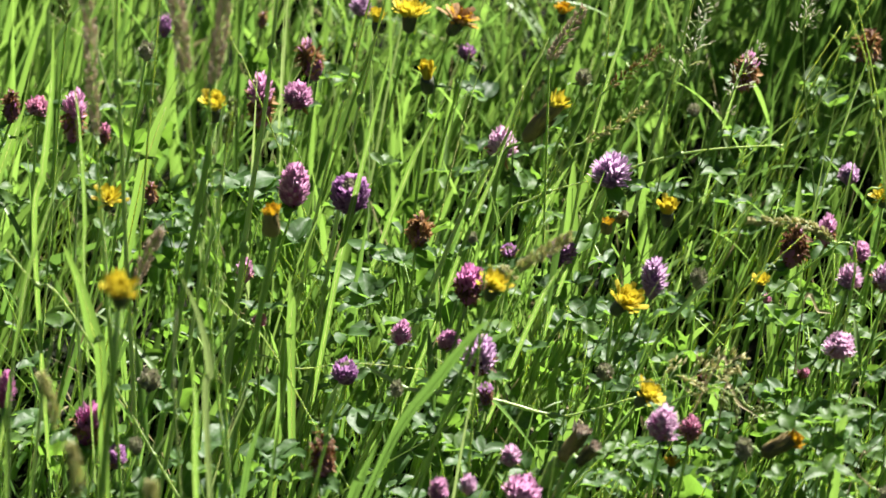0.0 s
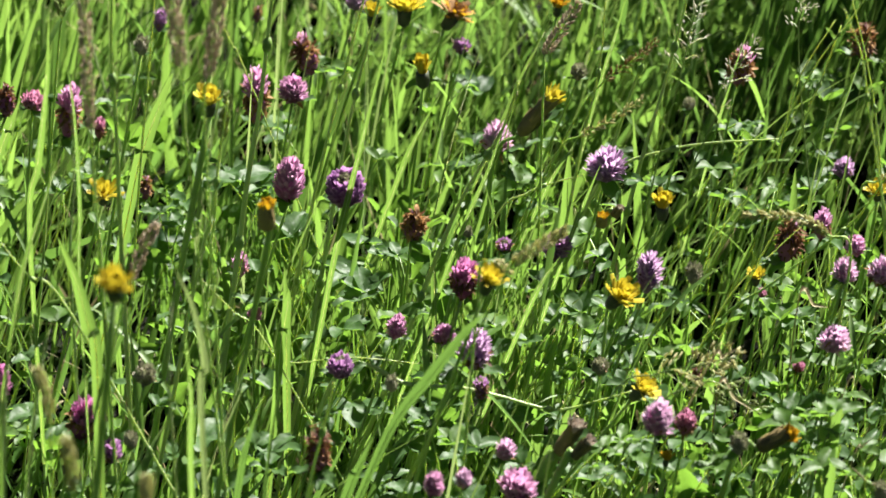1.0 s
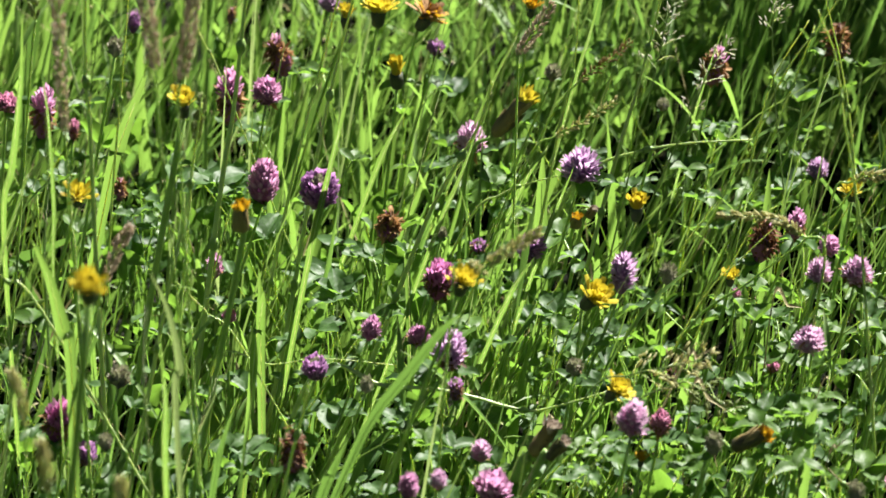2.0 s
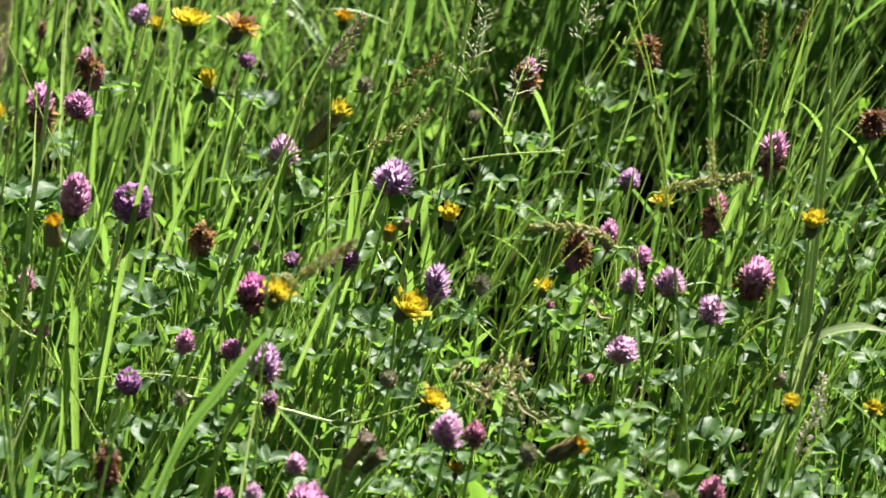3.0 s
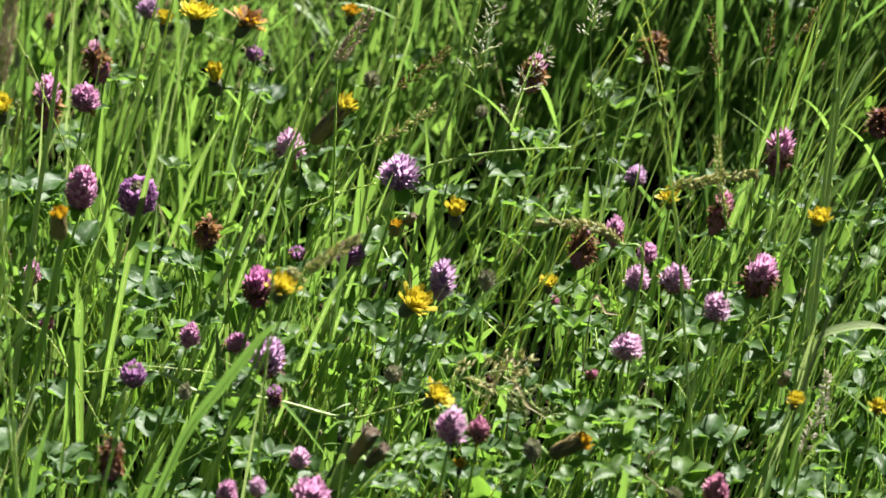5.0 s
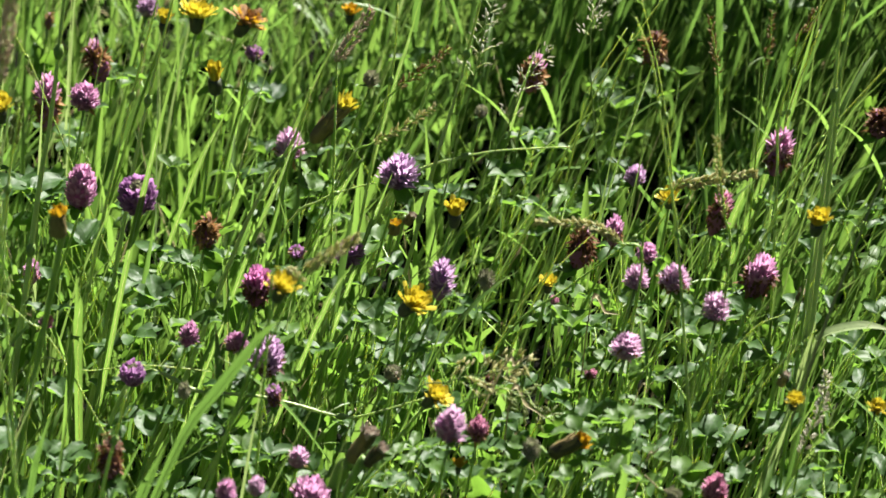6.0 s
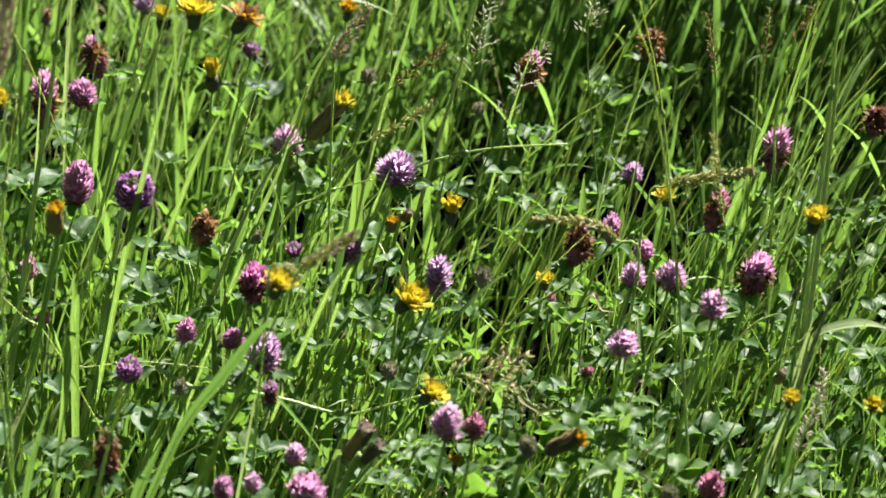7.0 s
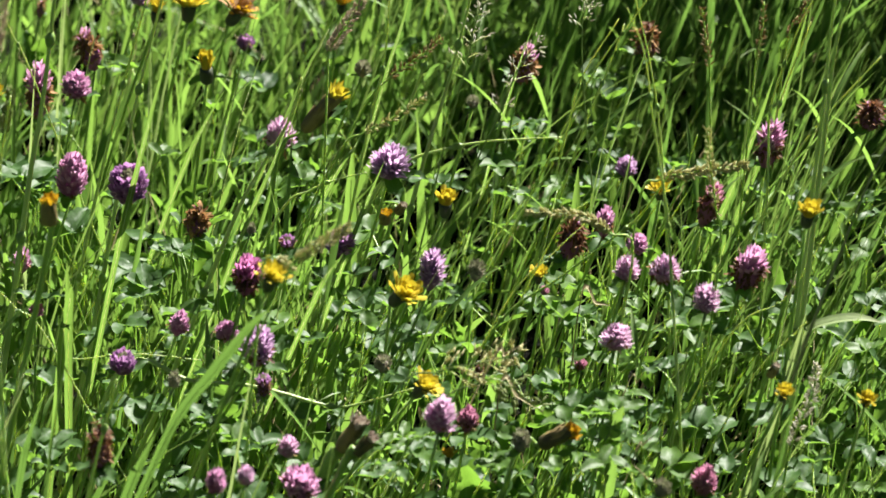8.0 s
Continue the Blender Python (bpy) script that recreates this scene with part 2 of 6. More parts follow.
# ---- building blocks ----
def mesh_of(name, verts, faces, mat, uv=None, smooth=True):
    me = bpy.data.meshes.new(name)
    me.from_pydata([tuple(v) for v in verts], [], [tuple(f) for f in faces])
    me.materials.append(mat)
    if smooth:
        me.polygons.foreach_set("use_smooth", [True] * len(me.polygons))
    if uv is not None:
        layer = me.uv_layers.new(name="UVMap")
        idx = np.zeros(len(me.loops), dtype=np.int32)
        me.loops.foreach_get("vertex_index", idx)
        layer.data.foreach_set("uv", np.asarray(uv, dtype=np.float32)[idx].ravel())
    me.update()
    return me


def part(name, mesh, parent, m=None, label=""):
    ob = new(name, mesh)
    ob.parent = parent
    if m is not None:
        ob.matrix_basis = m
    if label:
        ob["label"] = label
    return ob


def thing(name, root, label, category, group=""):
    e = new(name)
    e.empty_display_size = 0.02
    e.location = root
    return tagged(e, label, category, group)


def glide(points, steps):
    """A smooth line through the points."""
    p = [Vector(q) for q in points]
    p = [p[0] * 2 - p[1]] + p + [p[-1] * 2 - p[-2]]
    out = []
    for i in range(1, len(p) - 2):
        for k in range(steps):
            t = k / steps
            out.append(0.5 * ((2 * p[i]) + (p[i + 1] - p[i - 1]) * t + (2 * p[i - 1] - 5 * p[i] + 4 * p[i + 1] - p[i + 2]) * t * t
                              + (3 * p[i] - p[i - 1] - 3 * p[i + 1] + p[i + 2]) * t ** 3))
    out.append(p[-2])
    return out


def tube(line, r0, r1, sides=6, wobble=0.0):
    """A round stem along a line, tapering from r0 to r1."""
    v, f, n = [], [], len(line)
    for i, c in enumerate(line):
        d = (line[min(i + 1, n - 1)] - line[max(i - 1, 0)]).normalized()
        a = d.cross(Vector((0.3, 0.9, 0.1))).normalized()
        b = d.cross(a)
        r = r0 + (r1 - r0) * i / (n - 1)
        r *= 1 + wobble * noise.noise(c * 90)
        for k in range(sides):
            q = 2 * math.pi * k / sides
            v.append(c + a * (r * math.cos(q)) + b * (r * math.sin(q)))
        if i:
            o = (i - 1) * sides
            f += [(o + k, o + (k + 1) % sides, o + sides + (k + 1) % sides, o + sides + k) for k in range(sides)]
    f.append(tuple(range(sides))[::-1])
    f.append(tuple(range((n - 1) * sides, n * sides)))
    return v, f


def lathe(profile, sides=10, dent=0.0):
    """A turned body from (radius, height) pairs."""
    v, f = [], []
    for i, (r, z) in enumerate(profile):
        for k in range(sides):
            q = 2 * math.pi * k / sides
            s = 1 + dent * math.cos(q * 5 + i)
            v.append(Vector((r * s * math.cos(q), r * s * math.sin(q), z)))
        if i:
            o = (i - 1) * sides
            f += [(o + k, o + (k + 1) % sides, o + sides + (k + 1) % sides, o + sides + k) for k in range(sides)]
    f.append(tuple(range(sides))[::-1])
    f.append(tuple(range((len(profile) - 1) * sides, len(profile) * sides)))
    return v, f


def strap(line, width, side, fold=0.45, tip=0.35, twist=0.0):
    """A thin leaf blade along a line: two folded halves, narrowing to the tip."""
    v, f, uv, n = [], [], [], len(line)
    for i, c in enumerate(line):
        s = i / (n - 1)
        d = (line[min(i + 1, n - 1)] - line[max(i - 1, 0)]).normalized()
        a = Matrix.Rotation(twist * s, 3, d) @ (side - d * side.dot(d)).normalized()
        b = d.cross(a)
        w = width * 0.5 * min(1.0, 0.28 + 1.15 * s) * (min(1.0, (1 - s) / tip) ** 0.8 + 0.03)
        v += [c - a * w + b * w * fold, c, c + a * w + b * w * fold]
        uv += [(0, s), (0.5, s), (1, s)]
        if i:
            o = (i - 1) * 3
            f += [(o, o + 1, o + 4, o + 3), (o + 1, o + 2, o + 5, o + 4)]
    return v, f, uv


def join(*pieces):
    v, f = [], []
    for pv, pf in pieces:
        o = len(v)
        v += list(pv)
        f += [tuple(i + o for i in q) for q in pf]
    return v, f


def moved(piece, m):
    return [m @ Vector(v) for v in piece[0]], piece[1]


def turn_to(axis, at=(0, 0, 0), spin=0.0, size=1.0):
    """A pose whose z points along axis."""
    q = Vector((0, 0, 1)).rotation_difference(Vector(axis).normalized())
    return Matrix.Translation(at) @ q.to_matrix().to_4x4() @ Matrix.Rotation(spin, 4, "Z") @ Matrix.Scale(size, 4)


def ground_height(x, y):
    near = math.exp(-(x * x + y * y) / 9.0)
    return near * (0.008 * noise.noise(Vector((x * 3, y * 3, 0.5))) + 0.003 * noise.noise(Vector((x * 17, y * 17, 2.5))))


# leaflets: rounded, notched, folded along the midrib; four shapes shared by all plants
def leaflet_shape(length, width, fold, droop, seed=0, rows=7, across=(-1, -0.5, 0, 0.5, 1)):
    """A rounded, notched leaflet folded along its midrib, with an uneven, crinkled margin."""
    v, f, uv = [], [], []
    n = len(across)
    for i in range(rows + 1):
        s = i / rows
        w = width * 0.5 * math.sin(math.pi * (0.06 + 0.86 * s ** 0.85)) ** 0.75
        z = -droop * s * s * length
        notch = -0.05 * length if i == rows else 0.0
        for k, q in enumerate(across):
            ruffle = noise.noise(Vector((q * 1.3 + seed * 7.1, s * 3.1, seed * 3.3))) * 0.16 * abs(q) * length
            edge = 1 + 0.12 * noise.noise(Vector((q * 2, s * 5, seed * 5.7)))
            v.append(Vector((q * w * edge, s * length + notch * (1 - abs(q)), z + abs(q) * w * fold + ruffle)))
            uv.append((0.5 + 0.5 * q, s))
        if i:
            o = (i - 1) * n
            f += [(o + k, o + k + 1, o + n + 1 + k, o + n + k) for k in range(n - 1)]
    return v, f, uv


LEAFLETS = [leaflet_shape(1.0, wd, fo, dr, i) for i, (wd, fo, dr) in enumerate(((0.70, 0.35, 0.15), (0.60, 0.6, 0.05), (0.74, 0.2, 0.3), (0.48, 0.4, 0.2), (0.64, 0.75, 0.1), (0.55, 0.3, 0.4), (0.68, 0.5, -0.1), (0.42, 0.45, 0.25)))]
LEAFLET_MESHES = [mesh_of("leaflet", v, f, LEAF, uv) for v, f, uv in LEAFLETS]
LEAFLET_PLAIN = [mesh_of("leaflet", v, f, LEAF_PLAIN, uv) for v, f, uv in LEAFLETS]
rng = random.Random(7)


def leaflet_pose(at, azimuth, lift, size, roll=0.0):
    return Matrix.Translation(at) @ Matrix.Rotation(azimuth, 4, "Z") @ Matrix.Rotation(lift, 4, "X") @ Matrix.Rotation(roll, 4, "Y") @ Matrix.Scale(size, 4)


# ---- kinds of plant ----
def stem_line(root, top, sway=0.02, steps=5):
    """From the ground to the underside of a head, bowed a little; local to the root."""
    r, t = Vector((0, 0, -0.01)), Vector(top) - Vector(root)
    side = Vector((rng.uniform(-1, 1), rng.uniform(-1, 1), 0)) * sway
    a = r.lerp(t, 0.35) + side * 0.8 + Vector((-0.10 * t.x, -0.10 * t.y, 0))
    b = r.lerp(t, 0.7) + side * 0.5 + Vector((-0.08 * t.x, -0.08 * t.y, 0))
    return glide([r, a, b, t], steps)


def root_of(x, y, z, lean):
    rx, ry = x - lean[0] * z, y - lean[1] * z
    return Vector((rx, ry, ground_height(rx, ry)))


def three_leaf(parent, at, azimuth, size, name="leaf", plain=False, stalk=0.02, lift=0.35):
    """A clover leaf: a short stalk with three leaflets."""
    tip = Vector((-math.sin(azimuth), math.cos(azimuth), 0)) * stalk + Vector((0, 0, stalk * 0.6))
    v, f = tube(glide([Vector((0, 0, 0)), tip * 0.6 + Vector((0, 0, stalk * 0.1)), tip], 3), 0.0006, 0.0005, 4)
    leaf = part(name, mesh_of("leaf_stalk", v, f, STEM), parent, Matrix.Translation(at))
    k = rng.randrange(8)
    for turn in (-1.25, 0, 1.25):
        part("leaflet", (LEAFLET_PLAIN if plain else LEAFLET_MESHES)[k], leaf,
             leaflet_pose(tip, azimuth + turn + rng.uniform(-0.2, 0.2), lift + rng.uniform(-0.3, 0.3), size * rng.uniform(0.85, 1.1), rng.uniform(-0.25, 0.25)))
    return leaf


def floret(length, width, curl, fold=0.5):
    """One narrow floret along +z, opening and curling outwards (+x) at its tip."""
    v, f, uv = [], [], []
    rows = 4
    for i in range(rows + 1):
        s = i / rows
        w = width * (0.4 + 0.75 * math.sin(math.pi * min(1.0, s) ** 1.3)) * (1.0 if i < rows else 0.5)
        c = Vector((curl * length * s * s, 0, s * length * (1 - 0.25 * abs(curl) * s)))
        v += [c + Vector((-fold * w * 0.5, -w * 0.5, 0)), c + Vector((fold * w * 0.35, 0, 0)), c + Vector((-fold * w * 0.5, w * 0.5, 0))]
        uv += [(0, s), (0.5, s), (1, s)]
        if i:
            o = (i - 1) * 3
            f += [(o, o + 1, o + 4, o + 3), (o + 1, o + 2, o + 5, o + 4)]
    return v, f, uv


def clover_head(w, h, brown, count, spiky, young):
    """Florets in a spiral, springing from low on a short core and pressed upwards like a brush: fresh ones above, withered ones hanging below."""
    fresh, spent, heart = [], [], []
    golden = math.pi * (3 - math.sqrt(5))
    w, h = w * 0.98, h * 1.0
    lump = Vector((rng.uniform(0, 99), rng.uniform(0, 99), 0))
    core_r, core_h = w * 0.33, h * 0.36
    reach = 0.36 + 0.12 * spiky
    for i in range(count):
        s = (i + 0.5) / count
        polar = math.acos(1 - (1.55 + 0.25 * brown) * s)
        a = i * golden + rng.uniform(-0.45, 0.45)
        withered = s > 1 - brown + rng.uniform(-0.08, 0.08)
        dome = 1 + 0.13 * noise.noise(Vector((math.cos(a), math.sin(a), polar)) * 1.3 + lump) + rng.uniform(-0.06 - 0.12 * spiky, 0.03 + 0.12 * spiky)
        girth = math.sin(polar) * w * 0.47 * dome * (1 - 0.16 * math.cos(polar) * (1 - young) * (1 - brown))
        tip = Vector((girth * math.cos(a), girth * math.sin(a), h * 0.50 + math.cos(polar) * h * 0.50 * dome))
        spin = rng.uniform(-0.5, 0.5)
        closed = young and s < 0.10
        if closed:
            tip *= 0.88
        if withered:
            tilt = polar * 0.6 + 0.7 + rng.uniform(-0.9, 0.9)
            length = w * 0.36 * rng.uniform(0.6, 1.3)
            piece = floret(length, w * 0.10 * rng.uniform(0.6, 1.4), rng.uniform(-0.7, 0.9))
            tip *= rng.uniform(0.78, 1.04)
        else:
            tilt = polar * (0.40 + 0.22 * spiky) + rng.uniform(-1, 1.1) * (0.09 + 0.14 * spiky)
            length = w * reach * rng.uniform(0.85, 1.1) * (1 - 0.45 * young * (1 - s))
            piece = floret(length, w * (0.12 - 0.034 * spiky) * rng.uniform(0.65, 1.3), rng.uniform(-0.16, 0.10 + 0.12 * spiky))
        turn = Matrix.Rotation(a, 4, "Z") @ Matrix.Rotation(tilt, 4, "Y")
        m = Matrix.Translation(tip - turn @ Vector((0, 0, length))) @ turn @ Matrix.Rotation(spin, 4, "Z")
        (spent if withered else heart if closed else fresh).append(([m @ Vector(q) for q in piece[0]], piece[1], piece[2]))
    core = lathe([(core_r * 0.22, -h * 0.01), (core_r * 0.5, h * 0.06), (core_r * 0.85, h * 0.20), (core_r * 0.95, h * 0.36), (core_r * 0.7, h * 0.54), (core_r * 0.2, h * 0.44 + core_h * 0.75)], 10)
    return fresh, spent, heart, core


def join_uv(pieces):
    v, f = join(*[p[:2] for p in pieces])
    return v, f, [q for p in pieces for q in p[2]]


TONE_WORDS = {"pink": "pink", "lilac": "lilac", "pale": "pale pink", "purple": "deep purple", "magenta": "magenta", "rose": "dusty rose", "green": "hairy grey-green"}


def red_clover(x, y, z, w, h, tone="pink", brown=0.0, tilt=(0.1, 0.0), spiky=0.5, lean=(0.25, 0.05), leaves=1, dark=False, label=""):
    """A red clover shoot whose head is centred on (x, y, z)."""
    axis = Vector((tilt[0], tilt[1], 1)).normalized()
    base = Vector((x, y, z)) - axis * h * (0.58 - 0.08 * brown)
    root = root_of(base.x, base.y, base.z, lean)
    if not label:
        colour = TONE_WORDS[tone]
        if brown > 0.9:
            label = ("dark brown" if dark else "rusty brown") + " withered red clover head on a green stem"
        elif brown > 0.25:
            label = "fading red clover with " + colour + " top and brown withered base"
        elif tone == "green":
            label = "unopened " + colour + " clover bud on a thin stem"
        else:
            label = colour + " red clover flower in bloom on a green stem"
    e = thing("clover_bud" if tone == "green" else "red_clover", root, label, "clover bud" if tone == "green" else "clover flower", "clover flowers in the meadow")
    line = stem_line(root, base)
    v, f = tube(line, 0.0013, 0.0010, 6, 0.15)
    part("stem", mesh_of("stem", v, f, STEM), e)
    young = 1.0 if tone in ("purple", "green") else 0.0
    fresh, spent, heart, core = clover_head(w, h, brown, int(120 + 90 * min(1.3, w / 0.026)), spiky, young)
    m = turn_to(axis, base - root, rng.uniform(0, 6))
    v, f, uv = join_uv(fresh or spent)
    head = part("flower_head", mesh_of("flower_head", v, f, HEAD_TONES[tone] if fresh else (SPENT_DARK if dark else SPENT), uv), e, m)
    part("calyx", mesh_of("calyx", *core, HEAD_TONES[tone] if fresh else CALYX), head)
    if heart:
        v, f, uv = join_uv(heart)
        part("bud_heart", mesh_of("bud_heart", v, f, HEAD_TONES["green"], uv), head, None, "unopened green florets at the top")
    if fresh and spent:
        v, f, uv = join_uv(spent)
        part("withered_base", mesh_of("withered_base", v, f, SPENT_DARK if dark else SPENT, uv), head, None, "brown withered florets")
    for k in range(3 if w > 0.02 else 2):
        a = rng.uniform(0, 6.28)
        part("bract", LEAFLET_MESHES[3], e, leaflet_pose(base - root, a, rng.uniform(-0.1, 0.5), w * rng.uniform(0.6, 1.0), rng.uniform(-0.3, 0.3)))
    for k in range(leaves):
        i = int(len(line) * rng.uniform(0.45, 0.85))
        three_leaf(e, line[i], rng.uniform(0, 6.28), rng.uniform(0.012, 0.019))
    return e


def petal_shape(curl):
    v, f = [], []
    for i in range(6):
        s = i / 5
        w = 0.13 * (0.5 + 0.75 * s) if i < 5 else 0.13
        c = Vector((curl * s * s, 0, s * (1 - 0.2 * abs(curl))))
        v += [c + Vector((0.02, -w, 0)), c + Vector((-0.015, 0, 0.04 if i == 5 else 0)), c + Vector((0.02, w, 0))]
        if i:
            o = (i - 1) * 3
            f += [(o, o + 1, o + 4, o + 3), (o + 1, o + 2, o + 5, o + 4)]
    return v, f


PETALS = {"yellow": [mesh_of("petal", *petal_shape(c), YELLOW) for c in (0.05, 0.25, -0.12)],
          "orange": [mesh_of("petal", *petal_shape(c), ORANGE) for c in (0.05, 0.3, -0.15)],
          "withered": [mesh_of("petal", *petal_shape(c), m) for c, m in ((0.45, ORANGE), (0.6, SPENT), (-0.5, SPENT))]}


BRACT = mesh_of("bract", *floret(1.0, 0.2, 0.03, 0.3)[:2], INVOLUCRE)
SCALE = mesh_of("scale", *floret(1.0, 0.24, -0.10, 0.5)[:2], BUD_BROWN)


def involucre(w, h, mat, parent, m, bracts=13):
    """The green cup under a composite flower, with its narrow overlapping scales."""
    body = lathe([(w * 0.14, 0), (w * 0.36, h * 0.12), (w * 0.47, h * 0.38), (w * 0.46, h * 0.68), (w * 0.43, h)], 12, 0.02)
    cup = part("involucre", mesh_of("involucre", *body, mat), parent, m)
    for k in range(bracts):
        part("bract", BRACT, cup, Matrix.Rotation(k * 2.4, 4, "Z") @ Matrix.Translation((w * 0.40, 0, h * rng.uniform(0.08, 0.3))) @ Matrix.Rotation(0.12, 4, "Y") @ Matrix.Scale(h * rng.uniform(0.6, 1.0), 4))
    return cup


def hawkbit(x, y, z, w, opening=1.0, tilt=(0.1, 0.0), lean=(0.2, 0.05), cup=0.5, tone="yellow", thick=0.0012, petals=48, label=""):
    """A yellow hawkbit whose petal ring is centred on (x, y, z); w is its width when open."""
    axis = Vector((tilt[0], tilt[1], 1)).normalized()
    cw, ch = w * cup * 0.72, w * cup * 0.95
    length = w * 0.52
    base = Vector((x, y, z)) - axis * (ch + length * 0.35 * (1 - 0.5 * opening))
    root = root_of(base.x, base.y, base.z, lean)
    e = thing("hawkbit_flower", root, label or ("open bright yellow hawkbit flower on a leafless stem" if opening > 0.55 else "half-closed yellow hawkbit flower with a dark cup"), "yellow flower", "yellow flowers in the meadow")
    v, f = tube(stem_line(root, base, 0.012), thick * 1.1, thick, 6, 0.1)
    part("stem", mesh_of("stem", v, f, STEM), e)
    m = turn_to(axis, base - root, rng.uniform(0, 6))
    involucre(cw, ch, INVOLUCRE, e, m)
    dome = lathe([(cw * 0.34, ch * 0.8), (cw * 0.36, ch * 0.95), (cw * 0.26, ch * 1.08), (cw * 0.08, ch * 1.14)], 10, 0.06)
    part("flower_centre", mesh_of("flower_centre", *dome, ORANGE), e, m)
    petals = int(petals * 1.25)
    for k in range(petals):
        ring = k / petals
        a = k * 2.39996
        t = opening * (1.42 - 1.25 * ring) + rng.uniform(-0.16, 0.16) + 0.05
        if tone == "withered":
            t += rng.uniform(-0.5, 0.6)
        size = length * (1.05 - 0.25 * ring) * rng.uniform(0.88, 1.1)
        part("petal", PETALS[tone][k % 3], e, m @ Matrix.Rotation(a, 4, "Z") @ Matrix.Translation((cw * 0.3 * (1 - ring * 0.7), 0, ch * 0.82)) @ Matrix.Rotation(t, 4, "Y") @ Matrix.Scale(size, 4))
    return e


def closed_bud(x, y, z, length, w, axis=(0.5, 0, 1), tip="orange", lean=(0.2, 0.05), thick=0.0013, label=""):
    """A closed hawkbit head: a long dark bud with a tuft at its mouth, centred on (x, y, z)."""
    ax = Vector(axis).normalized()
    base = Vector((x, y, z)) - ax * length * 0.45
    root = root_of(base.x, base.y, base.z, lean)
    words = {"orange": "orange", "yellow": "yellow", "pale": "pale"}[tip]
    e = thing("hawkbit_bud", root, label or "closed dark brown hawkbit bud with " + words + " tip", "flower bud", "closed buds in the meadow")
    t = base - root
    line = glide([Vector((0, 0, -0.01)), t * 0.4 + Vector((0, 0, 0.01)), t - ax * length * 0.6, t], 5)
    v, f = tube(line, thick, thick * 1.2, 6, 0.1)
    part("stem", mesh_of("stem", v, f, STEM), e)
    body = lathe([(w * 0.2, 0), (w * 0.44, length * 0.07), (w * 0.48, length * 0.2), (w * 0.43, length * 0.45), (w * 0.36, length * 0.68), (w * 0.32, length * 0.78)], 12, 0.06)
    m = turn_to(ax, t, rng.uniform(0, 6))
    bud = part("bud", mesh_of("bud", *body, BUD_BROWN), e, m)
    for k in range(22):
        part("scale", SCALE, bud, Matrix.Rotation(k * 2.4, 4, "Z") @ Matrix.Translation((w * 0.40, 0, length * rng.uniform(0.02, 0.42))) @ Matrix.Rotation(rng.uniform(-0.05, 0.34), 4, "Y") @ Matrix.Scale(length * rng.uniform(0.25, 0.55), 4))
    tuft = [moved(floret(length * rng.uniform(0.2, 0.36), w * 0.3, rng.uniform(-0.15, 0.25), 0.4), Matrix.Rotation(k * 2.4, 4, "Z") @ Matrix.Translation((w * 0.38 * rng.random(), 0, length * 0.64)) @ Matrix.Rotation(rng.uniform(-0.1, 0.5), 4, "Y")) for k in range(40)]
    part("tuft", mesh_of("tuft", *join(*tuft), {"orange": ORANGE, "yellow": YELLOW, "pale": TUFT}[tip]), bud, None, words + " tuft")
    return e


def spikelet(length, w):
    """A small pointed grass seed along +z."""
    v, f = lathe([(w * 0.15, 0), (w * 0.5, length * 0.3), (w * 0.35, length * 0.65), (w * 0.05, length)], 5)
    return v, f


def grass_spike(points, seed_from, w, tone="purple", count=160, thick=0.0010, loose=0.0, label="", stem_mat=None, seed=0.0035):
    """A grass stalk along points from the ground up; its upper part, from seed_from (0 to 1), carries a seed spike w wide."""
    root = Vector(points[0])
    line = glide([Vector(p) - root for p in points], 6)
    e = thing("grass_seed_head", root, label or "soft " + {"purple": "purple-brown", "straw": "straw-coloured", "green": "green", "brown": "brown", "white": "whitish"}[tone] + " grass seed head on a slender stalk", "grass seed head", "grass seed heads")
    v, f = tube(line, thick, thick * 0.6, 5)
    part("stalk", mesh_of("stalk", v, f, stem_mat or STEM), e)
    seeds, n = [], len(line) - 1
    for k in range(count):
        s = seed_from + (1 - seed_from) * (k + rng.random()) / count
        i = min(n - 1, int(s * n))
        c = line[i].lerp(line[i + 1], s * n - i)
        d = (line[i + 1] - line[i]).normalized()
        u = (s - seed_from) / (1 - seed_from)
        r = w * 0.5 * (math.sin(math.pi * min(1, 0.12 + u * 0.85)) ** 0.5)
        a = rng.uniform(0, 6.283)
        out = (d.cross(Vector((0.2, 0.9, 0.3))).normalized())
        out = Matrix.Rotation(a, 3, d) @ out
        way = d * (1.1 - loose * 0.3) + out * (0.7 + loose * rng.random())
        seeds.append(moved(spikelet(seed * rng.uniform(0.8, 1.3), seed * 0.42), turn_to(way, c + out * r * rng.uniform(0.15 if loose else 0.4, 0.75), a)))
    part("seed_spike", mesh_of("seed_spike", *join(*seeds), SPIKE_TONES[tone]), e)
    return e


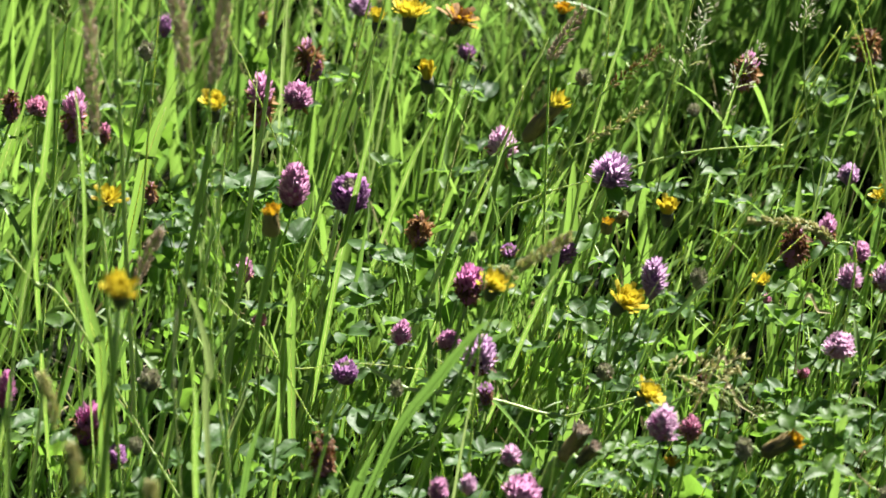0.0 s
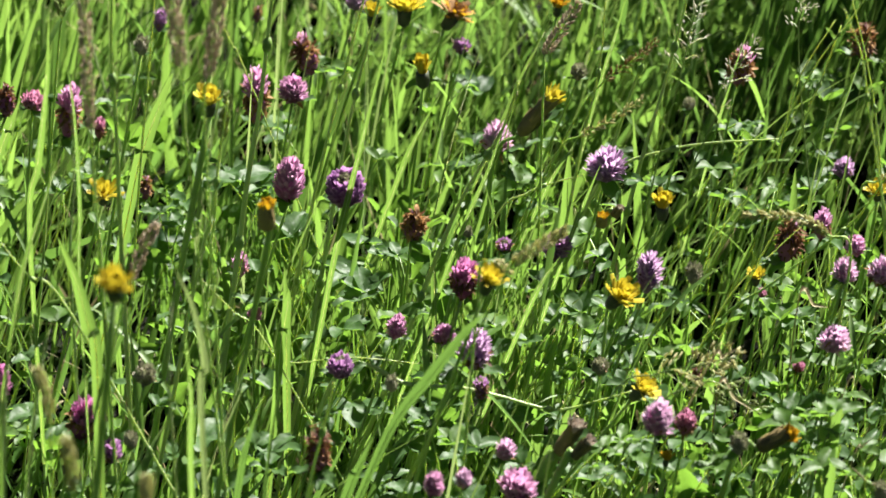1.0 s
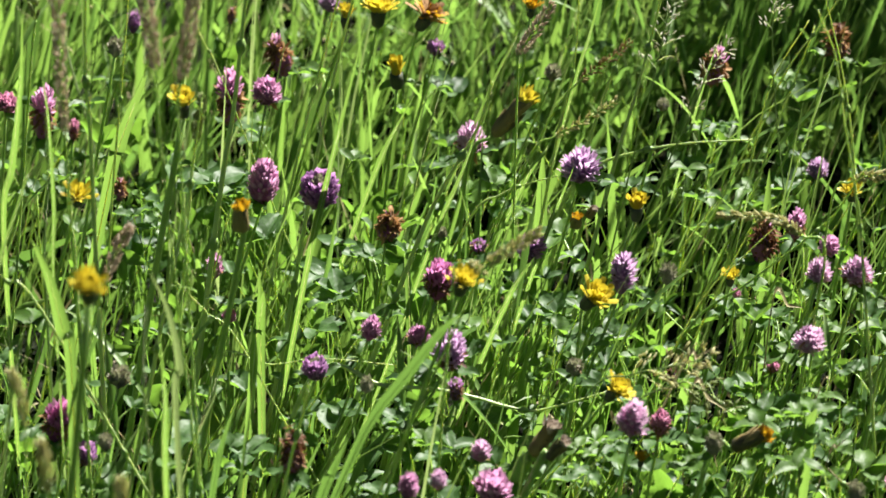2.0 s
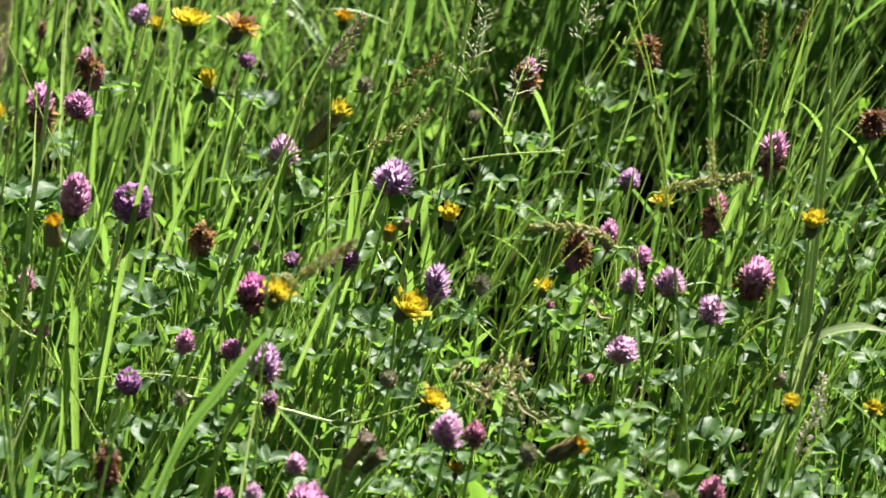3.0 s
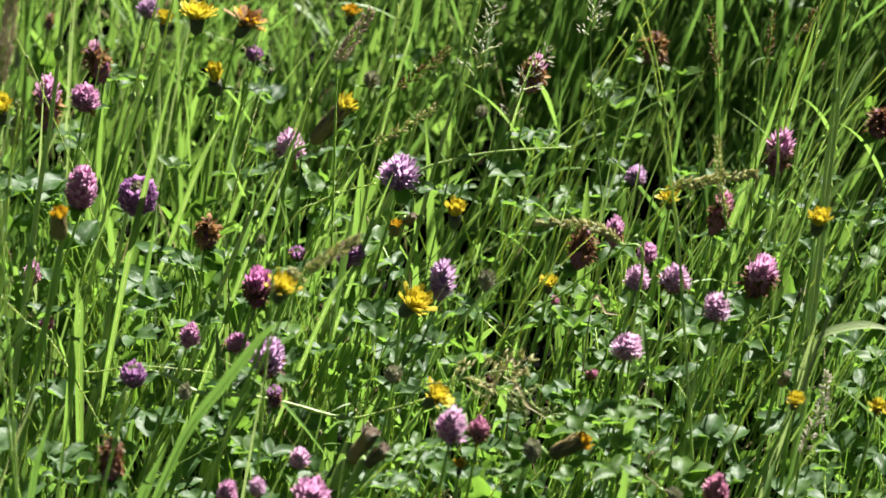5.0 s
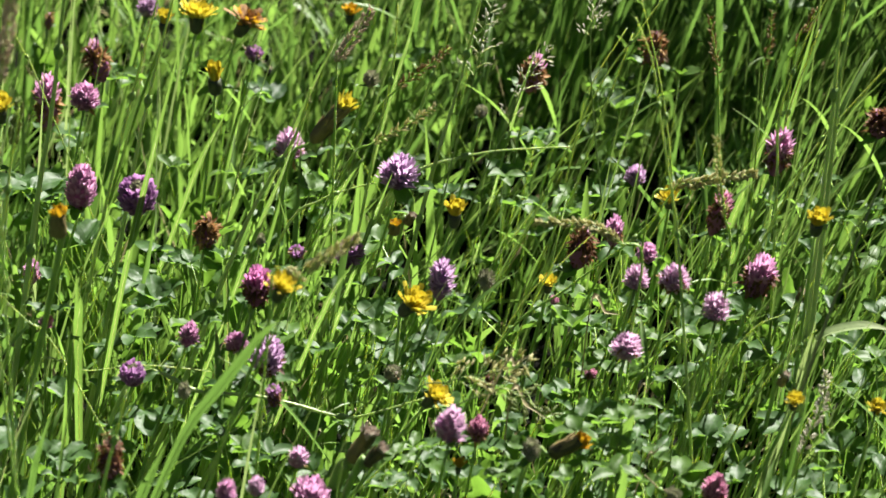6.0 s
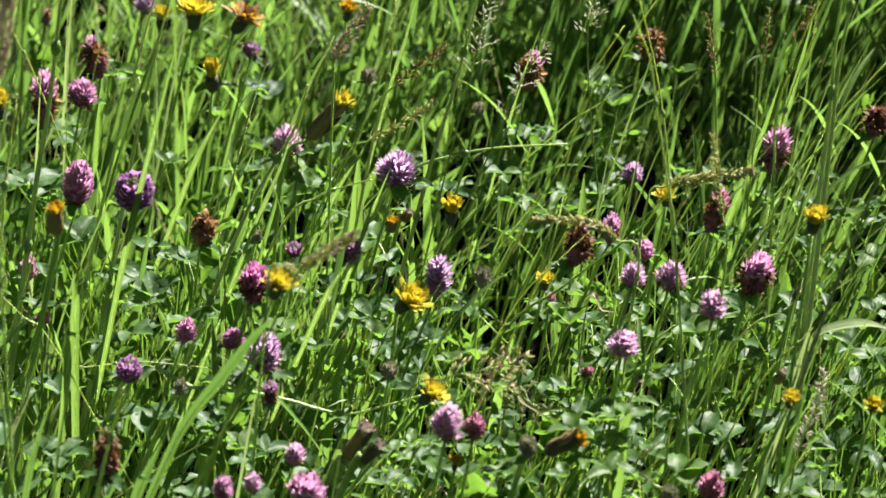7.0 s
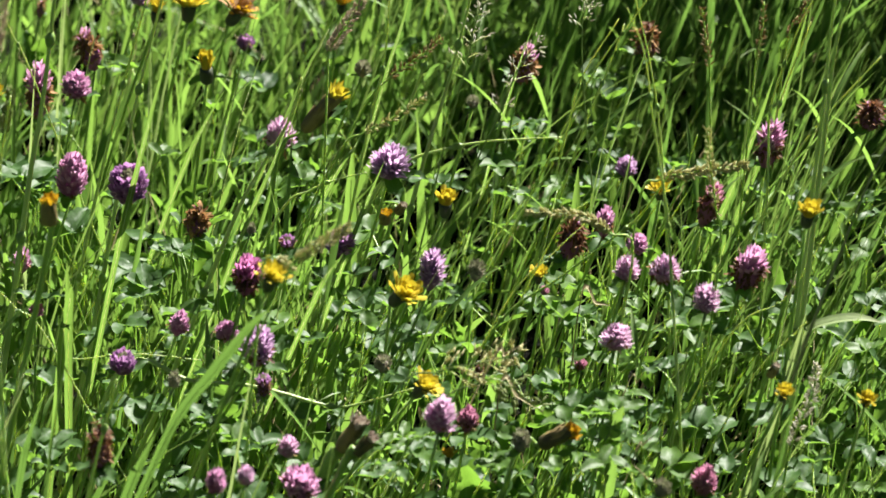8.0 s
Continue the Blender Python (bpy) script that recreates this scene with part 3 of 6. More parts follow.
def grass_panicle(points, seed_from, spread, tone="straw", branches=16, label=""):
    """A loose open panicle: hair-thin branches, each with a few seeds."""
    root = Vector(points[0])
    line = glide([Vector(p) - root for p in points], 6)
    e = thing("grass_panicle", root, label or "loose open grass panicle with tiny pale seeds", "grass seed head", "grass seed heads")
    v, f = tube(line, 0.0008, 0.0004, 5)
    part("stalk", mesh_of("stalk", v, f, GRASS_FINE), e)
    pieces, seeds, n = [], [], len(line) - 1
    for k in range(branches):
        s = seed_from + (1 - seed_from) * (k + 0.5) / branches
        i = min(n - 1, int(s * n))
        c, d = line[i], (line[i + 1] - line[i]).normalized()
        out = Matrix.Rotation(k * 2.4, 3, d) @ d.cross(Vector((0.2, 0.9, 0.3))).normalized()
        way = (d * 0.9 + out).normalized() * spread * (1.15 - 0.8 * (k / branches)) * rng.uniform(0.6, 1.1)
        tip = c + way + Vector((0, 0, -0.15 * way.length))
        twig = glide([c, c + way * 0.55, tip], 3)
        pieces.append(tube(twig, 0.00035, 0.00025, 3))
        for j in range(4):
            p = twig[-1 - (j % 4)] + Vector((rng.uniform(-1, 1), rng.uniform(-1, 1), rng.uniform(-1, 1))) * 0.003
            seeds.append(moved(spikelet(0.0042 if tone == "white" else 0.0066, 0.0012 if tone == "white" else 0.0017), turn_to(way + Vector((rng.uniform(-1, 1), rng.uniform(-1, 1), rng.uniform(-1, 1))) * way.length * 0.5, p)))
    part("panicle", mesh_of("panicle", *join(*pieces), PALE_STEM), e)
    part("spray", mesh_of("spray", *join(*seeds), SPIKE_TONES[tone]), e)
    return e


def grass_stalk(points, w, mat=None, label=""):
    """One round stalk through the points, from the ground up."""
    root = Vector(points[0])
    line = glide([Vector(p) - root for p in points], 7)
    v, f = tube(line, w * 0.55, w * 0.20, 6, 0.12)
    e = thing("grass_stalk", root, label or "long pale green grass stalk leaning in the meadow", "grass stalk", "grass stalks")
    part("stem", mesh_of("stem", v, f, mat or PALE_STEM), e)
    for u in (0.35, 0.72):
        i = max(1, min(len(line) - 2, int(u * len(line))))
        d = (line[i + 1] - line[i]).normalized()
        v, f = lathe([(w * 0.45, -w * 1.1), (w * 0.72, -w * 0.4), (w * 0.74, w * 0.3), (w * 0.45, w * 1.1)], 8)
        part("node", mesh_of("node", v, f, STEM), e, turn_to(d, line[i]), "darker swollen joint")
    return e


def grass_blade(points, w, side=(1, 0.25, 0), mat=None, label="", tip=0.4):
    """One broad leaf through the points, from the ground up."""
    root = Vector(points[0])
    line = glide([Vector(p) - root for p in points], 7)
    loose = 0.0 if side[0] != 1 else 0.35 if w > 0.006 else 1.0
    start = Matrix.Rotation(rng.uniform(-0.7, 0.7) * loose, 3, "Z") @ Vector(side)
    v, f, uv = strap(line, w, start, 0.4, tip, rng.uniform(-1.4, 1.4) * loose)
    e = thing("grass_plant", root, label or "broad bright green grass blade standing in the meadow", "grass", "broad grass plants")
    blade = part("blade", mesh_of("blade", v, f, mat or GRASS_BROAD, uv), e)
    part("midrib", mesh_of("midrib", *tube(line[:int(len(line) * 0.85)], w * 0.07, w * 0.02, 4), mat or PALE_STEM), blade)
    part("sheath", mesh_of("sheath", *tube(line[:max(4, len(line) // 4)], w * 0.24, w * 0.18, 6), STEM), e)
    return e


# ---- the ground ----
def ground_sheet():
    ax = np.sinh(np.linspace(-7.2, 7.2, 181)) * 0.45
    v = [(x, y, ground_height(x, y)) for y in ax for x in ax]
    n = len(ax)
    f = [(j * n + i, j * n + i + 1, (j + 1) * n + i + 1, (j + 1) * n + i) for j in range(n - 1) for i in range(n - 1)]
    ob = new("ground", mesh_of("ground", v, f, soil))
    return tagged(ob, "mossy soil under the meadow grass, darkened for its shade", "ground", "", "structure")


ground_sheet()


# ---- the sward ----
def sward(name, count, place, mat, label, segments=5, seed=1):
    """Many blades in one mesh. place(g, n) gives x, y, length, width, azimuth, lean, bend for n blades, and maybe the height at which each leaves its shoot."""
    g = np.random.default_rng(seed)
    x, y, length, width, azimuth, lean, bend, *base = place(g, count)
    foot = base[0][:, None] if base else -0.008
    n = len(x)
    s = np.linspace(0, 1, segments + 1)
    tilt = lean[:, None] + bend[:, None] * s[None, :] ** 1.6
    step = (length / segments)[:, None]
    dh, dv = np.sin(tilt) * step, np.cos(tilt) * step
    along = np.concatenate([np.zeros((n, 1)), np.cumsum(dh[:, :-1], 1)], 1)
    up = np.concatenate([np.zeros((n, 1)), np.cumsum(dv[:, :-1], 1)], 1) + foot
    ca, sa = np.cos(azimuth)[:, None], np.sin(azimuth)[:, None]
    cx, cy = x[:, None] + along * ca, y[:, None] + along * sa
    spin = (np.where(g.random(n) < 0.5, -1.0, 1.0) * g.uniform(0.3, 1.25, n))[:, None] + g.normal(0, 0.5, n)[:, None] * s[None, :]
    wd = width[:, None] * 0.5 * np.minimum(1, (1 - s) / 0.45 + 0.02)[None, :] ** 0.8 * np.minimum(1, 0.65 + s * 1.5)[None, :]
    hx, hy = -sa * np.cos(spin) + ca * np.sin(spin) * np.cos(tilt), ca * np.cos(spin) + sa * np.sin(spin) * np.cos(tilt)
    hz = -np.sin(spin) * np.sin(tilt)
    nx, ny, nz = ca * np.cos(tilt), sa * np.cos(tilt), -np.sin(tilt)
    fold = 0.5
    rings = np.empty((n, segments + 1, 3, 3))
    for k, q in enumerate((-1, 0, 1)):
        lift = fold * wd * abs(q)
        rings[:, :, k, 0] = cx + hx * wd * q + nx * lift
        rings[:, :, k, 1] = cy + hy * wd * q + ny * lift
        rings[:, :, k, 2] = np.maximum(up + hz * wd * q + nz * lift, -0.01)
    per = (segments + 1) * 3
    quad = np.array([(r * 3 + k, r * 3 + k + 1, r * 3 + k + 4, r * 3 + k + 3) for r in range(segments) for k in (0, 1)])
    faces = (quad[None] + (np.arange(n) * per)[:, None, None]).reshape(-1, 4)
    uv = np.empty((n, segments + 1, 3, 2))
    uv[..., 0] = np.array((0, 0.5, 1))[None, None, :]
    uv[..., 1] = s[None, :, None]
    return raw_stuff(name, rings.reshape(-1, 3), faces, mat, label, "grass", uv.reshape(-1, 2))


def raw_stuff(name, verts, faces, mat, label, category, uv=None):
    me = bpy.data.meshes.new(name)
    nv, nf = len(verts), len(faces)
    me.vertices.add(nv)
    me.vertices.foreach_set("co", np.ascontiguousarray(verts, dtype=np.float32).ravel())
    me.loops.add(nf * 4)
    me.loops.foreach_set("vertex_index", np.ascontiguousarray(faces, dtype=np.int32).ravel())
    me.polygons.add(nf)
    me.polygons.foreach_set("loop_start", np.arange(0, nf * 4, 4, dtype=np.int32))
    me.polygons.foreach_set("use_smooth", np.ones(nf, dtype=bool))
    me.materials.append(mat)
    if uv is not None:
        layer = me.uv_layers.new(name="UVMap")
        layer.data.foreach_set("uv", np.ascontiguousarray(uv[faces.ravel()], dtype=np.float32).ravel())
    me.update(calc_edges=True)
    me.validate()
    ob = new(name, me)
    return tagged(ob, label, category, "", "stuff")


def patch(g, n, x0, x1, y0, y1, clump=0.0, spread=0.012, each=20):
    """Points over a stretch of the meadow, loosely gathered in tufts."""
    x, y = g.uniform(x0, x1, n), g.uniform(y0, y1, n)
    if clump:
        k = max(8, n // each)
        tx, ty = g.uniform(x0, x1, k), g.uniform(y0, y1, k)
        pick = g.integers(0, k, n)
        near = g.random(n) < clump
        x = np.where(near, tx[pick] + g.normal(0, spread, n), x)
        y = np.where(near, ty[pick] + g.normal(0, spread, n), y)
    return x, y


def thin_out(g, x, y, keep):
    return g.random(len(x)) < keep(x, y)


def leafy(x, y):
    """How much low clover takes over from grass: towards the front right."""
    return 1 / (1 + np.exp(-((x + 0.13) * 9 - (y - 0.30) * 5)))


def clearing(x, y):
    """Hollows in the sward where little grows: at the front left, along the left, and two on the right."""
    return np.clip(1 - 0.85 * np.exp(-((x + 0.25) / 0.09) ** 2 - ((y + 0.14) / 0.26) ** 2) - 0.88 * np.exp(-((x + 0.455) / 0.10) ** 2 - ((y - 0.32) / 0.45) ** 2) - 0.75 * np.exp(-((x - 0.06) / 0.09) ** 2 - ((y - 0.32) / 0.14) ** 2) - 0.5 * np.exp(-((x - 0.16) / 0.09) ** 2 - ((y - 0.05) / 0.10) ** 2), 0.05, 1)


def clumps(x, y):
    """Grass stands in clumps a hand wide, with dark gaps between them."""
    v = np.sin(x * 61 + 1.3 * np.sin(y * 37)) * np.sin(y * 49 + 1.7 * np.sin(x * 29 + 2))
    return np.clip(0.60 + 0.85 * v, 0.06, 1)


def shaded_back(x, y):
    """The back right, shaded by the added tall stand, where few leaves grow."""
    return 1 / (1 + np.exp(-((x - 0.02) * 14 + (y - 0.22) * 16)))


def any_way(g, n, mean, spread, stray):
    """Blades mostly lean one way; some stray in any direction."""
    return np.where(g.random(n) < stray, g.uniform(-3.14, 3.14, n), g.normal(mean, spread, n))


def middle_grass(g, n):
    x, y = patch(g, n, -0.85, 0.95, -0.45, 1.45, 0.85)
    k = thin_out(g, x, y, lambda a, b: (1 - 0.88 * leafy(a, b)) * (1 - 0.8 * np.clip(-(a + 0.14) * 5, 0, 1)) * np.clip(0.45 + (b - 0.05) * 1.5, 0.4, 1) * clearing(a, b) * clumps(a, b))
    x, y = x[k], y[k]
    n = len(x)
    left = np.clip(-(x + 0.14) * 5, 0, 1)
    length = g.uniform(0.11, 0.32, n) * (1 + 0.15 * left)
    width = np.clip(g.lognormal(-5.68, 0.42, n), 0.0014, 0.0095)
    bend = np.where(g.random(n) < 0.15, g.uniform(0.6, 1.5, n), g.normal(0.22, 0.25, n))
    return x, y, length, width, any_way(g, n, 0.0, 0.7, 0.28 + 0.3 * leafy(x, y)), np.abs(g.normal(0.40 - 0.25 * left, 0.17, n)), bend * (1 - 0.5 * left)


def tall_grass(g, n):
    x, y = patch(g, n, -0.10, 1.1, 0.45, 1.7, 0.6)
    k = thin_out(g, x, y, lambda a, b: np.clip((a + 0.08) * 3.0, 0, 1) * np.clip((b - 0.42) * 3.0, 0, 1))
    x, y = x[k], y[k]
    n = len(x)
    # extra height beyond x 0.45 is added out of view to cast shade
    return x, y, g.uniform(0.42, 0.70, n) + 0.45 * np.clip((x - 0.45) / 0.5, 0, 1), g.uniform(0.0024, 0.0066, n), any_way(g, n, 0.0, 0.5, 0.1), np.abs(g.normal(0.25, 0.12, n)), np.abs(g.normal(0.3, 0.25, n))


def pale_stems(g, n):
    x, y = patch(g, n, -0.8, 0.5, -0.4, 1.0, 0.3)
    k = thin_out(g, x, y, lambda a, b: np.clip(0.15 - (a + 0.15) * 3.0, 0.04, 1) * np.clip(0.15 + b * 3.0, 0.1, 1) * clearing(a, b))
    x, y = x[k], y[k]
    n = len(x)
    return x, y, g.uniform(0.28, 0.46, n), g.uniform(0.0022, 0.0036, n), any_way(g, n, 0.1, 0.8, 0.2), np.abs(g.normal(0.16, 0.1, n)), g.normal(0.15, 0.15, n)


# stand added out of view to block sun from the back right
def hay_stand(g, n):
    x, y = patch(g, n, 0.34, 2.6, 1.16, 2.7, 0.5)
    k = thin_out(g, x, y, lambda a, b: np.exp(-np.clip(a - 1.25, 0, 9) * 2.2 - np.clip(b - 1.75, 0, 9) * 2.2) * (1 - 0.55 * np.clip((a - 0.45) * 3, 0, 1)))
    x, y = x[k], y[k]
    n = len(x)
    return x, y, g.uniform(0.85, 1.3, n), g.uniform(0.003, 0.0055, n), any_way(g, n, 0.0, 0.6, 0.2), np.abs(g.normal(0.10, 0.06, n)), np.abs(g.normal(0.2, 0.15, n))


def low_grass(g, n):
    """Short broad blades low in the sward, thickest at the back and the left."""
    x, y = patch(g, n, -0.9, 1.0, -0.45, 1.5, 0.4)
    k = thin_out(g, x, y, lambda a, b: (1 - 0.6 * leafy(a, b)) * np.clip(0.5 + b, 0.35, 1) * clearing(a, b) * clumps(a, b))
    x, y = x[k], y[k]
    n = len(x)
    return x, y, g.uniform(0.07, 0.20, n), g.uniform(0.004, 0.009, n), any_way(g, n, 0.0, 0.9, 0.4), np.abs(g.normal(0.4, 0.22, n)), g.normal(0.45, 0.4, n)


def short_broad_grass(g, n):
    """Wide short leaves, turned every way, among the taller grass."""
    x, y = patch(g, n, -0.65, 0.45, -0.25, 0.95, 0.55, 0.02, 9)
    k = thin_out(g, x, y, lambda a, b: (1 - 0.6 * leafy(a, b)) * np.clip(0.5 + 1.2 * b, 0.3, 1) * (1 - 0.15 * shaded_back(a, b)) * clearing(a, b) * clumps(a, b))
    x, y = x[k], y[k]
    n = len(x)
    return x, y, g.uniform(0.11, 0.27, n), g.uniform(0.007, 0.0125, n), any_way(g, n, 0.1, 0.9, 0.4), np.abs(g.normal(0.38, 0.2, n)), g.normal(0.5, 0.4, n)


def right_grass(g, n):
    """Leaning grass that closes the sward on the right, behind the low clover."""
    x, y = patch(g, n, 0.10, 0.62, -0.12, 0.62, 0.5)
    k = thin_out(g, x, y, lambda a, b: np.clip((a - 0.10) * 7, 0, 1) * np.clip((b + 0.12) * 5, 0, 1) * clumps(a, b))
    x, y = x[k], y[k]
    n = len(x)
    return x, y, g.uniform(0.12, 0.30, n), g.uniform(0.0022, 0.0062, n), any_way(g, n, 0.0, 0.6, 0.2), np.abs(g.normal(0.36, 0.16, n)), g.normal(0.25, 0.25, n)


def dry_grass(g, n):
    x, y = patch(g, n, -0.7, 0.7, -0.35, 1.2)
    return x, y, g.uniform(0.12, 0.3, n), g.uniform(0.0012, 0.003, n), g.uniform(-3.14, 3.14, n), np.abs(g.normal(0.7, 0.35, n)), g.normal(0.4, 0.5, n)


def broad_grass(g, n):
    x, y = patch(g, n, -0.85, 0.8, -0.4, 1.2, 0.5)
    k = thin_out(g, x, y, lambda a, b: np.clip(0.25 - a * 1.6, 0.10, 1) * (1 - 0.7 * leafy(a, b)) * np.clip(0.4 + (b + 0.1) * 2, 0.35, 1) * clearing(a, b) * clumps(a, b))
    x, y = x[k], y[k]
    n = len(x)
    left = np.clip(-(x + 0.1) * 5, 0, 1)
    return x, y, g.uniform(0.15, 0.36, n), g.uniform(0.0045, 0.0100, n), any_way(g, n, 0.1, 0.8, 0.35), np.abs(g.normal(0.28 - 0.17 * left, 0.14, n)), g.normal(0.3, 0.3, n) * (1 - 0.5 * left)


def thin_grass(g, n):
    x, y = patch(g, n, -0.85, 1.0, -0.4, 1.5, 0.7)
    k = thin_out(g, x, y, lambda a, b: (1 - 0.3 * leafy(a, b)) * (1 - 0.5 * np.clip(-(a + 0.14) * 5, 0, 1)))
    x, y = x[k], y[k]
    n = len(x)
    return x, y, g.uniform(0.25, 0.45, n), g.uniform(0.0010, 0.0018, n), g.normal(0.0, 0.55, n), np.abs(g.normal(0.34, 0.15, n)), g.normal(0.25, 0.25, n)


def outer_grass(g, n):
    """The meadow round about: thick close by, thinning out with distance."""
    r, a = 0.3 + 9.0 * g.random(n) ** 1.9, g.uniform(-3.1416, 3.1416, n)
    x, y = r * np.cos(a), 0.4 + r * np.sin(a)
    k = g.random(n) > clover_patch(x, y) ** 1.5
    x, y, r = x[k], y[k], r[k]
    n = len(x)
    return x, y, g.uniform(0.14, 0.34, n), g.uniform(0.005, 0.010, n) * (1 + 0.45 * r), g.normal(0, 0.8, n), np.abs(g.normal(0.3, 0.18, n)), g.normal(0.5, 0.35, n)


sward("meadow_grass", 3400, middle_grass, GRASS, "dense green meadow grass leaning in sunlight", 5, 1)
sward("broad_meadow_grass", 1300, broad_grass, GRASS_BROAD, "broad bright green grass blades lit from behind", 6, 2)
sward("low_meadow_grass", 6000, low_grass, GRASS, "short broad green blades low in the sward", 4, 21)
sward("short_broad_grass", 2600, short_broad_grass, GRASS_BROAD, "wide short lime-green grass leaves lit from behind", 5, 22)
sward("leaning_meadow_grass", 1200, right_grass, GRASS, "leaning green grass behind the low clover", 5, 23)
sward("thin_meadow_grass", 1000, thin_grass, GRASS_FINE, "thin wiry grass stems among clover", 5, 3)
sward("tall_meadow_grass", 4600, tall_grass, GRASS, "tall green grass standing behind the clover", 6, 8)
# the next one is never seen; it only casts shade
sward("hay_stand", 4000, hay_stand, GRASS, "unseen stand of tall grass added to shade the clover", 7, 11)
sward("pale_grass_stems", 360, pale_stems, PALE_BLADE, "pale green upright grass stems in sunlight", 5, 10)
sward("dry_grass", 420, dry_grass, STRAW, "scattered dry straw-coloured grass blades", 4, 9)


def clover_patch(x, y):
    """The thick part of the meadow, thinning out towards its edge."""
    d = np.sqrt(((x - 0.05) / 1.1) ** 2 + ((y - 0.45) / 1.2) ** 2)
    return 1 / (1 + np.exp((d - 1) * 9))


def leaf_carpet(name, count, mat, label, shapes, seed, region, size, height, weight):
    """Clover leaves in threes, at many heights, joined into one carpet with their thin stalks."""
    g = np.random.default_rng(seed)
    x, y = patch(g, count, *region, 0.8, 0.025, 26)
    k = thin_out(g, x, y, lambda a, b: weight(a, b) * clover_patch(a, b))
    x, y = x[k], y[k]
    kinds = [(np.array([tuple(q) for q in v]), np.array(f), np.array(u)) for v, f, u in shapes]
    vs, fs, us, o = [], [], [], 0
    for px, py in zip(x, y):
        pz = g.uniform(*height)
        lv, lf, luv = kinds[g.integers(0, len(kinds))]
        az, sz = g.uniform(0, 6.28), g.uniform(*size)
        tilt = Matrix.Rotation(g.normal(0, 0.7), 4, "X") @ Matrix.Rotation(g.normal(0, 0.7), 4, "Y")
        for turn in (-1.3, 0, 1.3) if g.random() > 0.04 else (-2.3, -0.8, 0.8, 2.3):
            m = np.array(Matrix.Translation((px, py, pz)) @ tilt @ leaflet_pose((0, 0, 0), az + turn + g.normal(0, 0.15), g.normal(0.3, 0.35), sz * g.uniform(0.85, 1.1), g.normal(0, 0.2)))
            vs.append(lv @ m[:3, :3].T + m[:3, 3])
            fs.append(lf + o)
            us.append(luv)
            o += len(lv)
        bx, by = px + g.normal(0, 0.05), py + g.normal(0, 0.05)
        mx, my, mz = 0.6 * px + 0.4 * bx, 0.6 * py + 0.4 * by, pz * 0.4
        vs.append(np.array([(bx - 0.0005, by, -0.01), (bx + 0.0005, by, -0.01), (mx + 0.0004, my, mz), (mx - 0.0004, my, mz), (px + 0.0003, py, pz), (px - 0.0003, py, pz)]))
        fs.append(np.array([(0, 1, 2, 3), (3, 2, 4, 5)]) + o)
        us.append(np.full((6, 2), 0.02))
        o += 6
    return raw_stuff(name, np.concatenate(vs), np.concatenate(fs), mat, label, "clover leaves", np.concatenate(us))


SHADE_LEAFLETS = [leaflet_shape(1.0, wd, fo, dr, i + 20, 3, (-1, 0, 1)) for i, (wd, fo, dr) in enumerate(((0.70, 0.35, 0.15), (0.48, 0.4, 0.2), (0.68, 0.5, -0.1)))]
MEADOW = (-1.35, 1.45, -0.95, 1.85)
leaf_carpet("clover_leaves", 8600, LEAF, "low green clover leaves with pale marks", [LEAFLETS[i] for i in (0, 1, 2, 4, 6)], 5, MEADOW, (0.011, 0.024), (0.08, 0.235), lambda a, b: (0.34 + 0.66 * leafy(a, b)) * np.clip((0.62 - b) * 3.0, 0.20, 1) * (1 - 0.85 * shaded_back(a, b)) * clearing(a, b))
leaf_carpet("narrow_clover_leaves", 7600, LEAF_PLAIN, "plain green narrow clover leaves among grass", [LEAFLETS[i] for i in (1, 3, 5, 7)], 6, MEADOW, (0.011, 0.023), (0.07, 0.25), lambda a, b: (0.5 + 0.5 * leafy(a, b)) * np.clip((0.75 - b) * 3.0, 0.25, 1) * (1 - 0.85 * shaded_back(a, b)) * clearing(a, b))

# added dark leaf layer over the soil stands in for shade in gaps
leaf_carpet("leaf_litter", 14000, UNDER_SHADE, "near-black leaf layer over the soil, painted as shade", SHADE_LEAFLETS, 12, MEADOW, (0.009, 0.018), (0.004, 0.06), lambda a, b: 1.0 + 0 * a)


sward("outer_meadow_grass", 90000, outer_grass, GRASS, "green grass of the wider meadow around", 3, 4)


# single leaves that stand clear of the carpet
def clover_leaf(x, y, z, size, azimuth, plain=False):
    root = root_of(x, y, z, (rng.gauss(0.05, 0.3), rng.gauss(0, 0.25)))
    e = thing("clover_leaf", root, "plain bright green clover leaf on a thin stalk" if plain else "green three-part clover leaf with pale chevrons", "clover leaf", "clover leaves standing clear")
    v, f = tube(stem_line(root, (x, y, z), 0.01, 3), 0.0007, 0.0006, 4)
    part("stalk", mesh_of("stalk", v, f, STEM), e)
    k = rng.randrange(8)
    for turn in (-1.3, 0, 1.3):
        part("leaflet", (LEAFLET_PLAIN if plain else LEAFLET_MESHES)[k], e, leaflet_pose(Vector((x, y, z)) - root, azimuth + turn + rng.uniform(-0.15, 0.15), rng.uniform(0.0, 0.6), size * rng.uniform(0.9, 1.1), rng.uniform(-0.2, 0.2)))
    return e


for i in range(330):
    lx, ly = rng.uniform(-0.55, 0.42), rng.uniform(-0.28, 0.55)
    if rng.random() < (0.5 + 0.5 * leafy(lx, ly)) * min(1, max(0.1, (0.62 - ly) * 3.0)):
        clover_leaf(lx, ly, rng.uniform(0.15, 0.26), rng.uniform(0.013, 0.024), rng.uniform(0, 6.28), rng.random() < 0.4)


